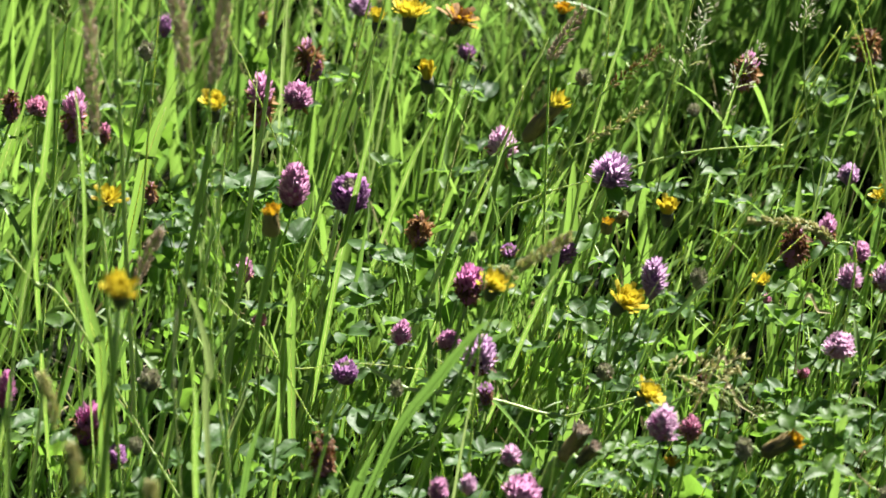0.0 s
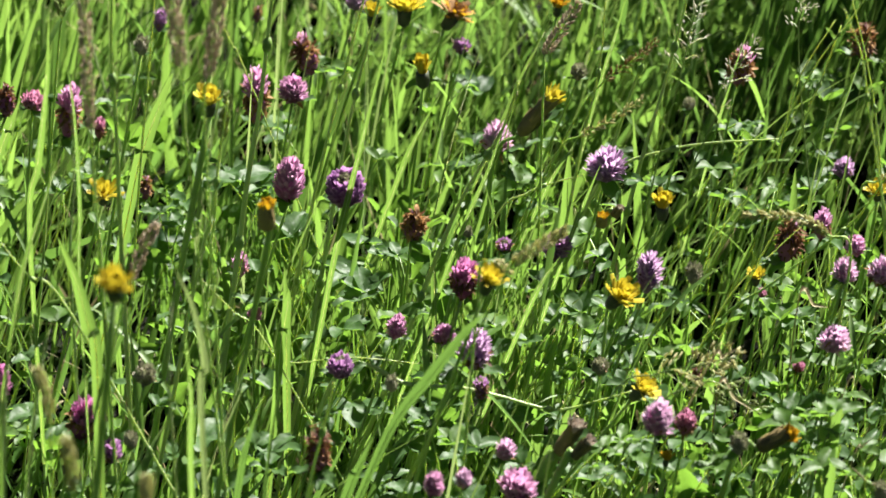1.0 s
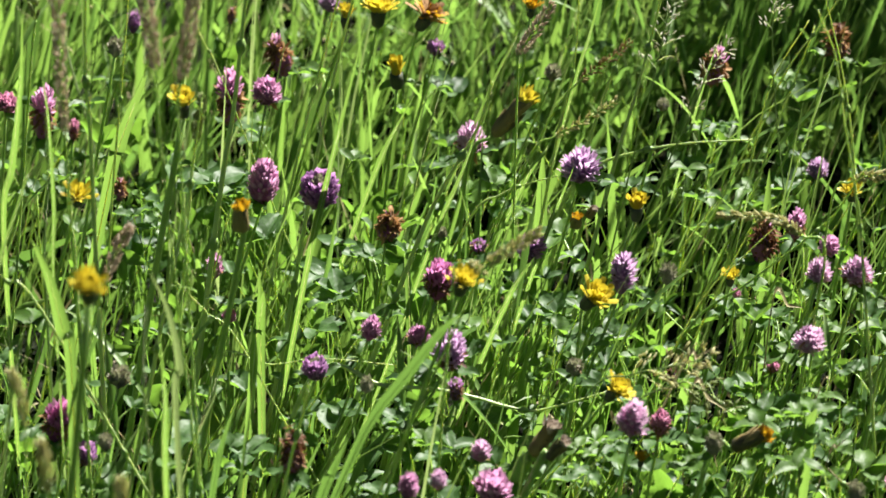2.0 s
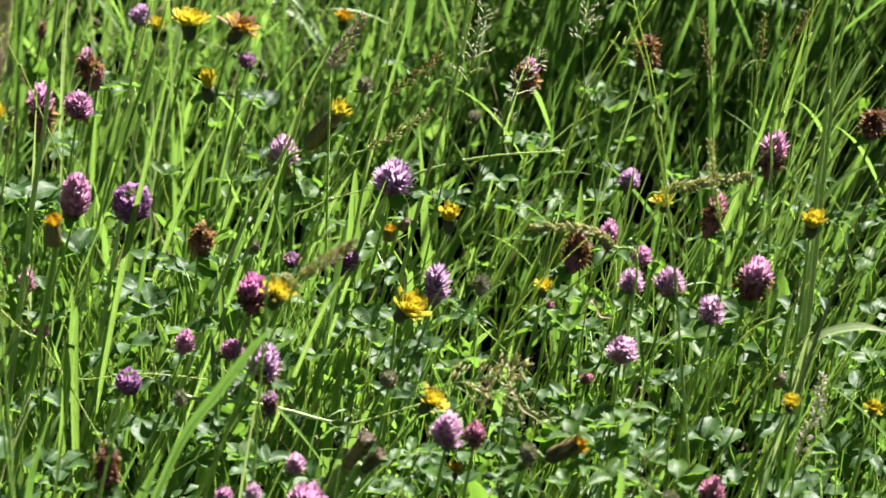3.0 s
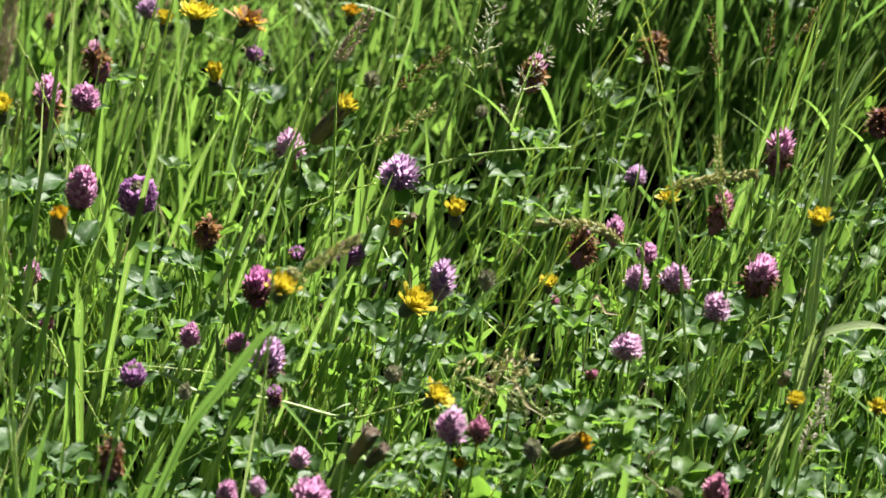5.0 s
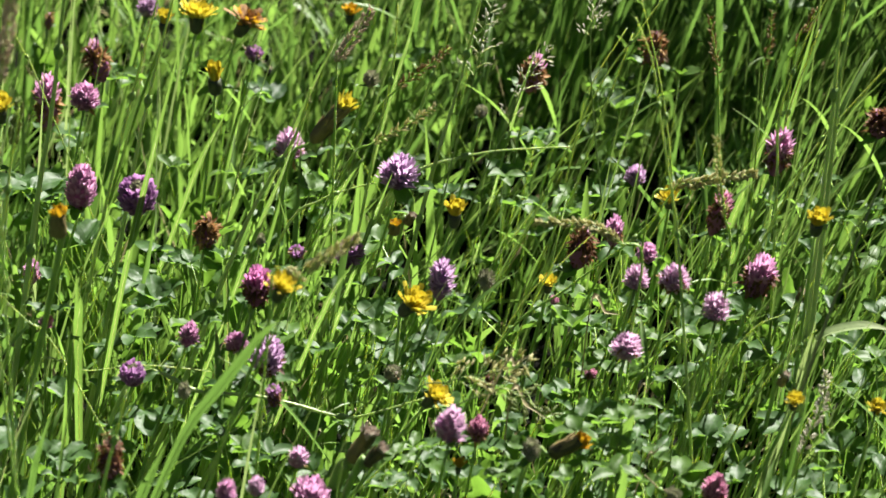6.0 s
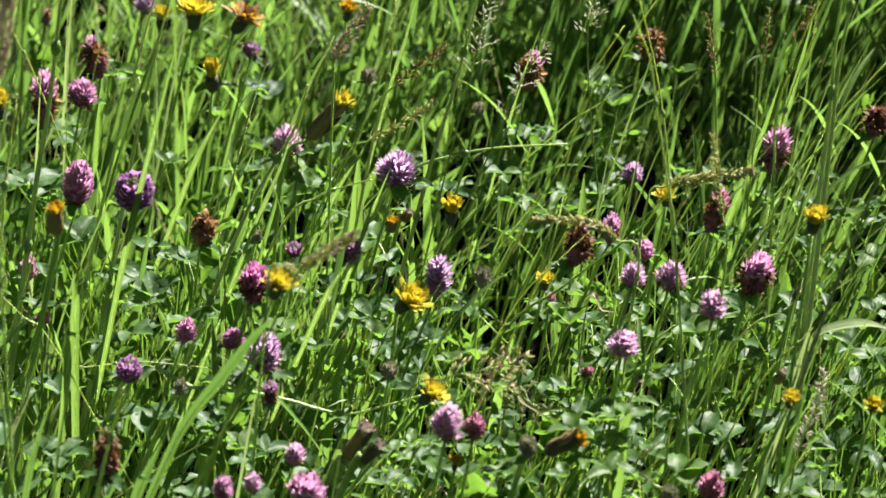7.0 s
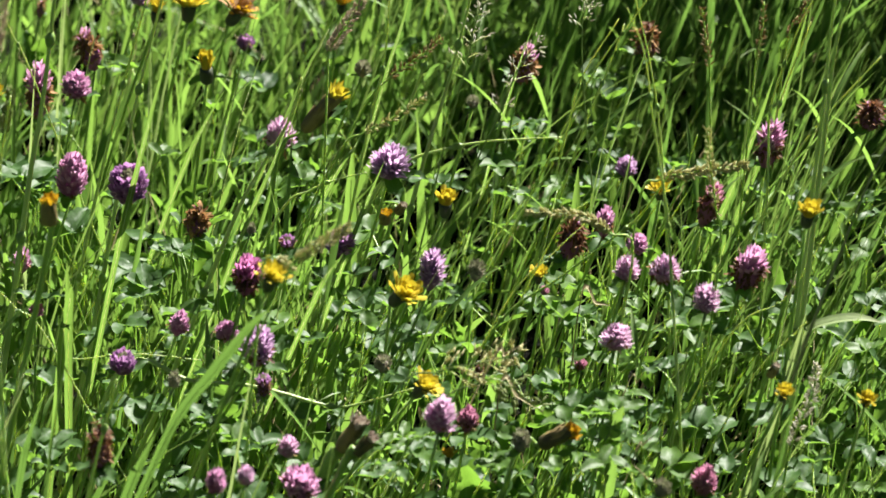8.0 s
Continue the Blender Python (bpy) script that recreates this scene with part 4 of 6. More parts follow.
# grass plants that stand clear: tufts and leafy shoots, a few shapes of each, copied over the meadow
def blade_line(length, azimuth, lean, bend, foot=(0, 0, -0.008), steps=6):
    """The midline of one leaf, bending over along its length."""
    p = Vector(foot)
    out = [p.copy()]
    for i in range(steps):
        t = lean + bend * (i / steps) ** 1.4
        p = p + Vector((math.sin(t) * math.cos(azimuth), math.sin(t) * math.sin(azimuth), math.cos(t))) * (length / steps)
        out.append(p.copy())
    return out


def grass_tuft(label, count, length, width, lean, mat):
    e = thing("grass_tuft", (0, 0, 0), label, "grass", "tufts of meadow grass")
    for k in range(count):
        a = rng.gauss(0.0, 0.9)
        spin = rng.uniform(-1.2, 1.2)
        side = Vector((-math.sin(a + spin), math.cos(a + spin), 0))
        foot = (rng.gauss(0, 0.007), rng.gauss(0, 0.007), -0.008)
        v, f, uv = strap(blade_line(rng.uniform(*length), a, abs(rng.gauss(lean, 0.15)), rng.gauss(0.35, 0.35), foot), rng.uniform(*width), side, 0.5, 0.5)
        part("blade", mesh_of("blade", v, f, mat, uv), e)
    return e


def grass_shoot(label, height, lean, mat):
    e = thing("grass_shoot", (0, 0, 0), label, "grass", "leafy grass shoots")
    line = blade_line(height, 0.0, lean, 0.12)
    v, f = tube(line, 0.0012, 0.0007, 5)
    part("stem", mesh_of("stem", v, f, STEM), e)
    for k in range(5):
        i = min(len(line) - 1, 2 + k)
        a = rng.uniform(-3.1, 3.1)
        side = Vector((-math.sin(a), math.cos(a), 0))
        v, f, uv = strap(blade_line(rng.uniform(0.045, 0.11), a, abs(rng.gauss(0.5, 0.2)), rng.gauss(0.6, 0.4), line[i]), rng.uniform(0.0035, 0.0068), side, 0.5, 0.55)
        part("blade", mesh_of("blade", v, f, mat, uv), e)
    return e


kinds = [grass_tuft("upright tuft of narrow green grass blades", 7, (0.18, 0.33), (0.002, 0.004), 0.25, GRASS),
         grass_tuft("leaning tuft of bright green grass blades", 7, (0.16, 0.32), (0.003, 0.0055), 0.42, GRASS),
         grass_tuft("tuft of broad bright green grass blades", 5, (0.15, 0.30), (0.0045, 0.0085), 0.3, GRASS_BROAD),
         grass_tuft("tuft of fine wiry green grass", 8, (0.2, 0.36), (0.0012, 0.0022), 0.35, GRASS_FINE),
         grass_tuft("tuft of pale upright grass stems", 5, (0.28, 0.45), (0.002, 0.0034), 0.14, PALE_BLADE)]
shoot_kinds = [grass_shoot("leafy green grass shoot with short blades", h, l, m) for h, l, m in ((0.21, 0.2, GRASS_BROAD), (0.26, 0.3, GRASS_BROAD), (0.24, 0.12, GRASS), (0.29, 0.26, GRASS))]
for i in range(640):
    gx, gy = rng.uniform(-0.62, 0.5), rng.uniform(-0.28, 0.95)
    right = 1 / (1 + math.exp(-((gx + 0.13) * 9 - (gy - 0.30) * 5)))
    if rng.random() > (0.9 - 0.66 * right) * (1 - 0.62 * min(1, max(0, -(gx + 0.14) * 5))) * clearing(gx, gy) * (0.3 + 0.7 * clumps(gx, gy)):
        continue
    m = Matrix.Translation((gx, gy, ground_height(gx, gy))) @ Matrix.Rotation(rng.gauss(0, 0.5), 4, "Z") @ Matrix.Scale(rng.uniform(0.85, 1.12), 4)
    if i % 3 == 0:
        copy_thing(kinds[4] if gx < -0.2 and rng.random() < 0.35 else rng.choice(kinds[:4]), m)
    else:
        copy_thing(rng.choice(shoot_kinds), m)
for i, first in enumerate(kinds + shoot_kinds):
    first.location = (-0.5 + 0.1 * i, 0.62 + 0.03 * (i % 3), 0)


# ---- the flowers, one by one ----
red_clover(-0.2927, 0.2718, 0.287, 0.0262, 0.0484, 'pink', 0.6, (0.05, -0.12), 0.5, (0.24, 0.07))
red_clover(-0.2623, 0.2417, 0.306, 0.0246, 0.0230, 'pink', 0, (0.1, -0.25), 0.5, (0.12, 0.12))
red_clover(-0.2613, 0.3420, 0.288, 0.0246, 0.0344, 'pink', 0.93, (-0.25, 0.1), 0.5, (0.16, 0.04))
red_clover(-0.2465, 0.0228, 0.341, 0.0245, 0.0360, 'pink', 0.05, (0.08, -0.08), 0.0, (0.31, 0.08))
red_clover(-0.2062, -0.0098, 0.350, 0.0295, 0.0314, 'purple', 0, (0, -0.38), 0.0, (0.14, 0.12))
red_clover(-0.2924, 0.1116, 0.230, 0.0144, 0.0208, 'pink', 0.15, (0.1, 0.01), 0.5, (0.23, 0.08))
red_clover(-0.2715, -0.0032, 0.250, 0.0115, 0.0104, 'magenta', 0, (0.3, 0.02), 0.5, (0.12, 0.07))
red_clover(-0.1647, 0.0499, 0.290, 0.0225, 0.0242, 'pink', 1, (0.2, 0.05), 0.5, (0.11, 0.04))
red_clover(-0.1246, -0.0682, 0.311, 0.0246, 0.0303, 'magenta', 0.5, (0.15, -0.0), 0.5, (0.32, 0.13), dark=True)
red_clover(-0.1678, -0.1053, 0.295, 0.0148, 0.0200, 'pink', 0, (0.25, -0.09), 0.3, (0.3, 0.14))
red_clover(-0.1396, -0.0700, 0.270, 0.0169, 0.0148, 'pink', 0, (0.1, -0.22), 0.5, (0.32, -0.02))
red_clover(-0.1157, -0.1200, 0.286, 0.0251, 0.0314, 'lilac', 0.2, (0.2, -0.1), 0.5, (0.34, 0.08), dark=True)
red_clover(-0.1121, -0.1446, 0.270, 0.0132, 0.0183, 'purple', 0.6, (0.0, -0.07), 0.5, (0.18, 0.03), dark=True)
red_clover(-0.2023, -0.1554, 0.293, 0.0196, 0.0189, 'purple', 0, (0.0, -0.05), 0.1, (0.25, 0.13))
red_clover(-0.2055, -0.2965, 0.309, 0.0214, 0.0281, 'pink', 1, (0.1, 0.05), 0.5, (0.33, 0.15), dark=True)
red_clover(-0.1328, -0.3348, 0.309, 0.0150, 0.0185, 'pink', 0, (0.2, 0.05), 0.5, (0.14, 0.14))
red_clover(-0.1143, -0.3468, 0.320, 0.0122, 0.0141, 'pale', 0, (0.1, -0.0), 0.2, (0.24, -0.01))
red_clover(-0.0932, -0.2244, 0.270, 0.0157, 0.0163, 'pale', 0, (0.15, -0.05), 0.5, (0.31, 0.01))
red_clover(-0.0835, -0.2825, 0.278, 0.0266, 0.0240, 'pink', 0.15, (0.25, 0.1), 0.5, (0.31, -0.03), dark=True)
red_clover(-0.1145, 0.2559, 0.260, 0.0257, 0.0268, 'pale', 0.1, (0.1, -0.11), 0.5, (0.3, -0.02))
red_clover(-0.0321, 0.0888, 0.320, 0.0305, 0.0277, 'lilac', 0, (0.1, 0.02), 1.0, (0.17, 0.12))
red_clover(-0.0657, 0.0452, 0.277, 0.0202, 0.0275, 'purple', 0.1, (0.35, -0.23), 0.9, (0.25, 0.09))
red_clover(-0.0027, -0.0184, 0.292, 0.0221, 0.0316, 'lilac', 0, (0.15, 0.09), 0.8, (0.32, 0.05))
red_clover(0.0031, -0.2802, 0.325, 0.0222, 0.0281, 'pale', 0, (0.1, -0.22), 0.5, (0.18, 0.07))
red_clover(0.0203, -0.2251, 0.290, 0.0164, 0.0200, 'rose', 0.35, (0.1, -0.18), 0.5, (0.11, 0.03))
red_clover(0.0647, 0.2780, 0.306, 0.0241, 0.0354, 'pink', 0.88, (0.25, -0.24), 0.5, (0.14, 0.12))
red_clover(0.1575, 0.3514, 0.291, 0.0238, 0.0283, 'pink', 1, (0.1, 0.06), 0.5, (0.34, 0.03))
red_clover(0.2372, 0.1620, 0.298, 0.0233, 0.0384, 'pink', 0.52, (0.2, -0.02), 0.8, (0.23, 0.07), dark=True)
red_clover(0.1373, 0.2027, 0.260, 0.0172, 0.0178, 'lilac', 0, (0.1, -0.03), 0.5, (0.24, 0.14))
red_clover(0.1883, 0.0597, 0.300, 0.0195, 0.0356, 'rose', 0.75, (0.3, 0.0), 0.5, (0.21, -0.0), dark=True)
red_clover(0.1159, 0.0525, 0.290, 0.0163, 0.0243, 'pink', 0.4, (0.1, -0.07), 0.5, (0.34, 0.06))
red_clover(0.0936, 0.0553, 0.276, 0.0242, 0.0365, 'pink', 1, (0.2, -0.05), 0.5, (0.2, -0.05), dark=True)
red_clover(0.1354, -0.0111, 0.306, 0.0160, 0.0158, 'pink', 0, (0.2, -0.23), 0.5, (0.26, 0.08))
red_clover(0.1278, -0.0315, 0.298, 0.0197, 0.0205, 'pale', 0, (0.1, -0.13), 0.9, (0.27, 0.09))
red_clover(0.1518, -0.0611, 0.312, 0.0232, 0.0210, 'pale', 0.2, (0.2, -0.23), 0.9, (0.11, 0.09))
red_clover(0.1749, -0.1221, 0.323, 0.0198, 0.0221, 'pale', 0.0, (0.0, -0.09), 1.0, (0.16, 0.07))
red_clover(0.2115, -0.0173, 0.291, 0.0281, 0.0356, 'pink', 0.5, (0.35, -0.14), 0.5, (0.19, 0.02), dark=True)
red_clover(0.1171, -0.1420, 0.305, 0.0226, 0.0197, 'pale', 0, (0.2, -0.12), 0.6, (0.18, 0.1))
red_clover(0.1701, -0.2311, 0.250, 0.0193, 0.0230, 'rose', 0.2, (0.1, -0.05), 0.5, (0.11, 0.1))
red_clover(0.3142, 0.2223, 0.291, 0.0245, 0.0238, 'pink', 1, (0.1, 0.03), 0.5, (0.16, -0.0), dark=True)
red_clover(0.0284, -0.0913, 0.250, 0.0105, 0.0117, 'pink', 1, (0.1, -0.1), 0.5, (0.15, 0.09), dark=True, leaves=0)
red_clover(-0.2307, 0.4637, 0.280, 0.0193, 0.0182, 'lilac', 0, (0.1, -0.13), 0.5, (0.18, 0.12))
red_clover(-0.1450, 0.3742, 0.280, 0.0154, 0.0142, 'purple', 0.2, (0.1, 0.05), 0.5, (0.21, -0.02))
red_clover(0.0736, 0.0067, 0.260, 0.0077, 0.0080, 'rose', 0.3, (0.1, -0.02), 0.5, (0.18, 0.13), leaves=0)
red_clover(0.0983, -0.0245, 0.220, 0.0100, 0.0096, 'rose', 0.3, (0.1, -0.17), 0.5, (0.21, -0.03), leaves=0)
red_clover(-0.1055, 0.1184, 0.240, 0.0144, 0.0108, 'purple', 0.4, (0.1, -0.18), 0.5, (0.23, 0.11))
red_clover(-0.4461, 0.1992, 0.317, 0.0195, 0.0161, 'rose', 0.2, (0.2, -0.15), 0.5, (0.15, 0.11))
red_clover(-0.4212, 0.2047, 0.307, 0.0229, 0.0459, 'pink', 0.55, (0.15, -0.13), 0.5, (0.3, -0.02))
red_clover(-0.3862, 0.4744, 0.260, 0.0133, 0.0221, 'purple', 0.1, (0.1, 0.03), 0.5, (0.17, 0.0))
red_clover(-0.4134, 0.2938, 0.250, 0.0118, 0.0184, 'rose', 0.6, (0.1, -0.1), 0.5, (0.19, 0.03))
red_clover(-0.3680, 0.1911, 0.250, 0.0139, 0.0196, 'pink', 1, (0.1, 0.07), 0.5, (0.2, -0.02))
red_clover(-0.4141, -0.2078, 0.310, 0.0151, 0.0269, 'magenta', 0, (0.2, 0.08), 0.5, (0.1, 0.13))
red_clover(-0.3641, -0.1847, 0.270, 0.0276, 0.0348, 'magenta', 0.5, (0.35, -0.1), 0.5, (0.35, 0.14))
red_clover(-0.3491, -0.1921, 0.250, 0.0160, 0.0197, 'purple', 0.2, (0.1, -0.17), 0.5, (0.33, 0.1))
red_clover(-0.4656, 0.1976, 0.317, 0.0179, 0.0263, 'pink', 1, (0.1, -0.07), 0.5, (0.27, 0.01), dark=True)
red_clover(-0.3231, -0.1987, 0.310, 0.0165, 0.0172, 'green', 0, (0.1, -0.17), 0.5, (0.19, -0.04))
red_clover(-0.3203, -0.3008, 0.320, 0.0104, 0.0144, 'green', 0, (0.1, -0.15), 0.5, (0.25, 0.11))
red_clover(-0.3120, 0.5019, 0.250, 0.0098, 0.0149, 'pink', 1, (0.2, 0.07), 0.5, (0.11, 0.09))
red_clover(-0.0540, 0.2387, 0.321, 0.0139, 0.0145, 'green', 0, (0.1, 0.06), 0.5, (0.32, 0.07))
red_clover(-0.0348, -0.1139, 0.270, 0.0133, 0.0139, 'green', 0, (0.1, 0.01), 0.5, (0.1, -0.02))
red_clover(0.0278, 0.0589, 0.250, 0.0141, 0.0188, 'green', 0, (0.1, -0.02), 1, (0.17, 0.05))
red_clover(0.0530, -0.2610, 0.296, 0.0133, 0.0175, 'green', 0, (0.1, -0.04), 0.5, (0.33, 0.02))
red_clover(0.0258, 0.1832, 0.320, 0.0105, 0.0109, 'green', 0, (0.1, 0.05), 0.5, (0.16, 0.05))
red_clover(0.1360, -0.3511, 0.314, 0.0122, 0.0148, 'green', 0, (0.1, -0.18), 0.5, (0.19, 0.06))
red_clover(-0.1275, 0.0414, 0.290, 0.0093, 0.0097, 'green', 0, (0.1, -0.19), 0.5, (0.3, 0.11), leaves=0)
hawkbit(0.0061, 0.0149, 0.325, 0.0240, 0.17, (0.05, -0.1), (0.3, 0.05), petals=44)
hawkbit(-0.0206, -0.1066, 0.318, 0.0270, 0.42, (0.75, -0.45), (0.1, 0.05), petals=36)
hawkbit(-0.0978, -0.2991, 0.430, 0.0225, 0.55, (0.35, -0.15), (0.26, 0.05), petals=40)
hawkbit(-0.1668, 0.2295, 0.329, 0.0310, -0.06, (0.0, -0.1), (0.11, 0.05), cup=0.46, petals=22)
hawkbit(-0.1489, 0.3840, 0.303, 0.0280, 0.24, (0.7, 0.0), (0.17, 0.05), tone='withered', petals=44, label='withered hawkbit flower with rusty brown curled petals')
hawkbit(-0.1873, 0.3798, 0.311, 0.0299, 0.65, (0.1, 0.15), (0.21, 0.05))
hawkbit(-0.2121, 0.3731, 0.309, 0.0222, 0.12, (0.05, -0.1), (0.29, 0.05))
hawkbit(-0.0733, 0.4278, 0.290, 0.0182, 0.3, (0.1, 0), (0.11, 0.05), tone='orange')
hawkbit(0.1546, 0.0934, 0.295, 0.0181, 0.5, (-0.1, -0.3), (0.13, 0.05), petals=40)
hawkbit(0.2357, -0.1524, 0.400, 0.0225, 0.16, (0.1, -0.3), (0.12, 0.05), petals=44)
hawkbit(0.2150, -0.2603, 0.329, 0.0140, 0.38, (0.15, -0.3), (0.31, 0.05), petals=44)
hawkbit(0.2730, -0.2049, 0.293, 0.0143, 0.45, (0.1, -0.6), (0.23, 0.05), petals=40)
hawkbit(0.0697, 0.0134, 0.270, 0.0154, 0.42, (0.05, -0.15), (0.18, 0.05))
hawkbit(-0.0057, -0.1990, 0.300, 0.0222, 0.6, (0.9, -0.1), (0.6, 0.05))
hawkbit(0.0078, -0.2359, 0.270, 0.0114, 0.3, (0.1, 0), (0.19, 0.05), tone='orange')
hawkbit(-0.3531, -0.1211, 0.400, 0.0211, 0.6, (0.2, -0.5), (0.26, 0.05), petals=26)
hawkbit(-0.2767, -0.6339, 0.600, 0.0240, 0.24, (0.05, -0.5), (0.12, 0.05), petals=48, thick=0.0022)
hawkbit(-0.2840, -0.1025, 0.458, 0.0235, 0.26, (0.05, -0.15), (0.2, 0.05), petals=50, thick=0.0022)
closed_bud(-0.2349, -0.2562, 0.450, 0.0211, 0.0117, (0.04, 0.0, 1.00), 'orange', thick=0.0017)
closed_bud(0.0760, -0.2458, 0.288, 0.0285, 0.0105, (0.89, 0.0, 0.46), 'orange', thick=0.0016, lean=(0.3, 0.02))
closed_bud(-0.0828, 0.2233, 0.293, 0.0496, 0.0110, (0.64, 0.0, 0.76), 'yellow')
closed_bud(-0.0533, -0.2389, 0.285, 0.0299, 0.0110, (0.52, 0.0, 0.86), 'pale', thick=0.004, lean=(0.35, 0.05))
closed_bud(-0.0442, -0.2816, 0.302, 0.0202, 0.0077, (0.66, 0.0, 0.75), 'pale', thick=0.002, lean=(0.4, 0.05))
red_clover(-0.1640, -0.2280, 0.320, 0.0095, 0.0140, 'green', 0, (0.1, -0.12), 0.5, (0.28, -0.03), leaves=0)
closed_bud(-0.0371, 0.1364, 0.250, 0.0116, 0.0104, (0.25, 0.0, 0.97), 'orange')
closed_bud(-0.0258, 0.1503, 0.250, 0.0111, 0.0081, (0.58, 0.0, 0.81), 'pale')
closed_bud(0.2411, -0.0083, 0.270, 0.0096, 0.0077, (0.44, 0.0, 0.90), 'pale')
closed_bud(0.2197, -0.1259, 0.270, 0.0119, 0.0066, (0.47, 0.0, 0.89), 'pale')
red_clover(-0.3450, 0.0459, 0.430, 0.0122, 0.0167, 'green', 0, (0.1, -0.12), 0.5, (0.14, 0.07))
grass_spike([(-0.3248, -0.3301, -0.0080), (-0.3248, -0.3411, 0.2560), (-0.3248, -0.3501, 0.5200), (-0.3245, -0.3501, 0.5527), (-0.3248, -0.3501, 0.5850), (-0.3237, -0.3501, 0.6170), (-0.3248, -0.3501, 0.6415), (-0.3256, -0.3501, 0.6589)], 0.429, 0.0075, 'purple', 420, loose=0.0)
grass_spike([(-0.2367, -0.3713, -0.0080), (-0.2515, -0.3823, 0.2660), (-0.2637, -0.3913, 0.5400), (-0.2648, -0.3913, 0.5809), (-0.2649, -0.3913, 0.6107), (-0.2672, -0.3913, 0.6385), (-0.2691, -0.3913, 0.6626), (-0.2709, -0.3913, 0.6762)], 0.571, 0.0098, 'purple', 420, loose=0.0)
grass_spike([(-0.2550, -0.3610, -0.0080), (-0.2550, -0.3720, 0.2760), (-0.2550, -0.3810, 0.5600), (-0.2511, -0.3810, 0.5989), (-0.2479, -0.3810, 0.6199), (-0.2432, -0.3810, 0.6442), (-0.2397, -0.3810, 0.6648)], 0.5, 0.0094, 'purple', 380, loose=0.0)
grass_spike([(-0.4397, -0.2938, -0.0080), (-0.3754, -0.3048, 0.1960), (-0.3228, -0.3138, 0.4000), (-0.3122, -0.3138, 0.4364), (-0.3036, -0.3138, 0.4572), (-0.2953, -0.3138, 0.4723)], 0.6, 0.0082, 'purple', 160, loose=0.0)
grass_spike([(-0.3449, -0.5731, -0.0080), (-0.3327, -0.5841, 0.2260), (-0.3226, -0.5931, 0.4600), (-0.3209, -0.5931, 0.4947), (-0.3226, -0.5931, 0.5154), (-0.3266, -0.5931, 0.5273)], 0.6, 0.0055, 'straw', 120, loose=0.0)
grass_spike([(-0.2962, -0.7495, -0.0080), (-0.2893, -0.7605, 0.2660), (-0.2837, -0.7695, 0.5400), (-0.2833, -0.7695, 0.5560), (-0.2839, -0.7695, 0.5719), (-0.2853, -0.7695, 0.5845)], 0.6, 0.0066, 'straw', 160, loose=0.0)
grass_spike([(-0.3115, -0.6371, -0.0080), (-0.2864, -0.6481, 0.2310), (-0.2658, -0.6571, 0.4700), (-0.2639, -0.6571, 0.4836), (-0.2624, -0.6571, 0.4989)], 0.75, 0.0077, 'straw', 90, loose=0.0)
grass_spike([(-0.3370, -0.1506, -0.0080), (-0.3016, -0.1616, 0.2160), (-0.2726, -0.1706, 0.4400), (-0.2694, -0.1706, 0.4616), (-0.2642, -0.1706, 0.4907)], 0.75, 0.0071, 'green', 120, loose=0.0)
grass_spike([(-0.4602, -0.0311, -0.0080), (-0.4205, -0.0421, 0.2260), (-0.3880, -0.0511, 0.4600), (-0.3829, -0.0511, 0.4921), (-0.3859, -0.0511, 0.5200)], 0.75, 0.0074, 'green', 120, loose=0.0)
grass_spike([(-0.0942, 0.1112, -0.0080), (-0.0838, 0.1002, 0.1860), (-0.0753, 0.0912, 0.3800), (-0.0743, 0.0912, 0.3991), (-0.0640, 0.0912, 0.4161), (-0.0507, 0.0912, 0.4383)], 0.6, 0.0101, 'purple', 160, loose=0.0)
grass_spike([(-0.2082, 0.2078, -0.0080), (-0.1257, 0.1968, 0.1460), (-0.0582, 0.1878, 0.3000), (-0.0338, 0.1878, 0.3356), (-0.0157, 0.1878, 0.3497), (0.0032, 0.1878, 0.3664)], 0.6, 0.0065, 'brown', 80, loose=0.5)
grass_spike([(-0.2230, 0.1429, -0.0080), (-0.1405, 0.1319, 0.1460), (-0.0730, 0.1229, 0.3000), (-0.0510, 0.1229, 0.3228), (-0.0312, 0.1229, 0.3342), (-0.0075, 0.1229, 0.3503)], 0.6, 0.0063, 'straw', 80, loose=0.5)
grass_spike([(0.0999, -0.0087, -0.0080), (0.1186, -0.0197, 0.1660), (0.1339, -0.0287, 0.3400), (0.1477, -0.0287, 0.3609), (0.1670, -0.0287, 0.3659), (0.1856, -0.0287, 0.3693), (0.2050, -0.0287, 0.3718)], 0.5, 0.0045, 'straw', 190, loose=0.6, seed=0.0042)
grass_spike([(0.1471, -0.1023, -0.0080), (0.1664, -0.1133, 0.1710), (0.1821, -0.1223, 0.3500), (0.1788, -0.1223, 0.3866), (0.1752, -0.1223, 0.4108), (0.1714, -0.1223, 0.4427)], 0.6, 0.0055, 'straw', 90, loose=0.3)
grass_spike([(0.0557, -0.1103, -0.0080), (0.0942, -0.1213, 0.1710), (0.1257, -0.1303, 0.3500), (0.1108, -0.1303, 0.3724), (0.0925, -0.1303, 0.3845), (0.0581, -0.1303, 0.3874)], 0.6, 0.0044, 'straw', 150, loose=0.4, seed=0.004)
grass_spike([(0.2094, 0.2461, -0.0080), (0.2039, 0.2351, 0.1210), (0.1994, 0.2261, 0.2500), (0.1963, 0.2261, 0.3269), (0.1932, 0.2261, 0.3492), (0.1893, 0.2261, 0.3736)], 0.6, 0.0054, 'brown', 50, loose=0.4)
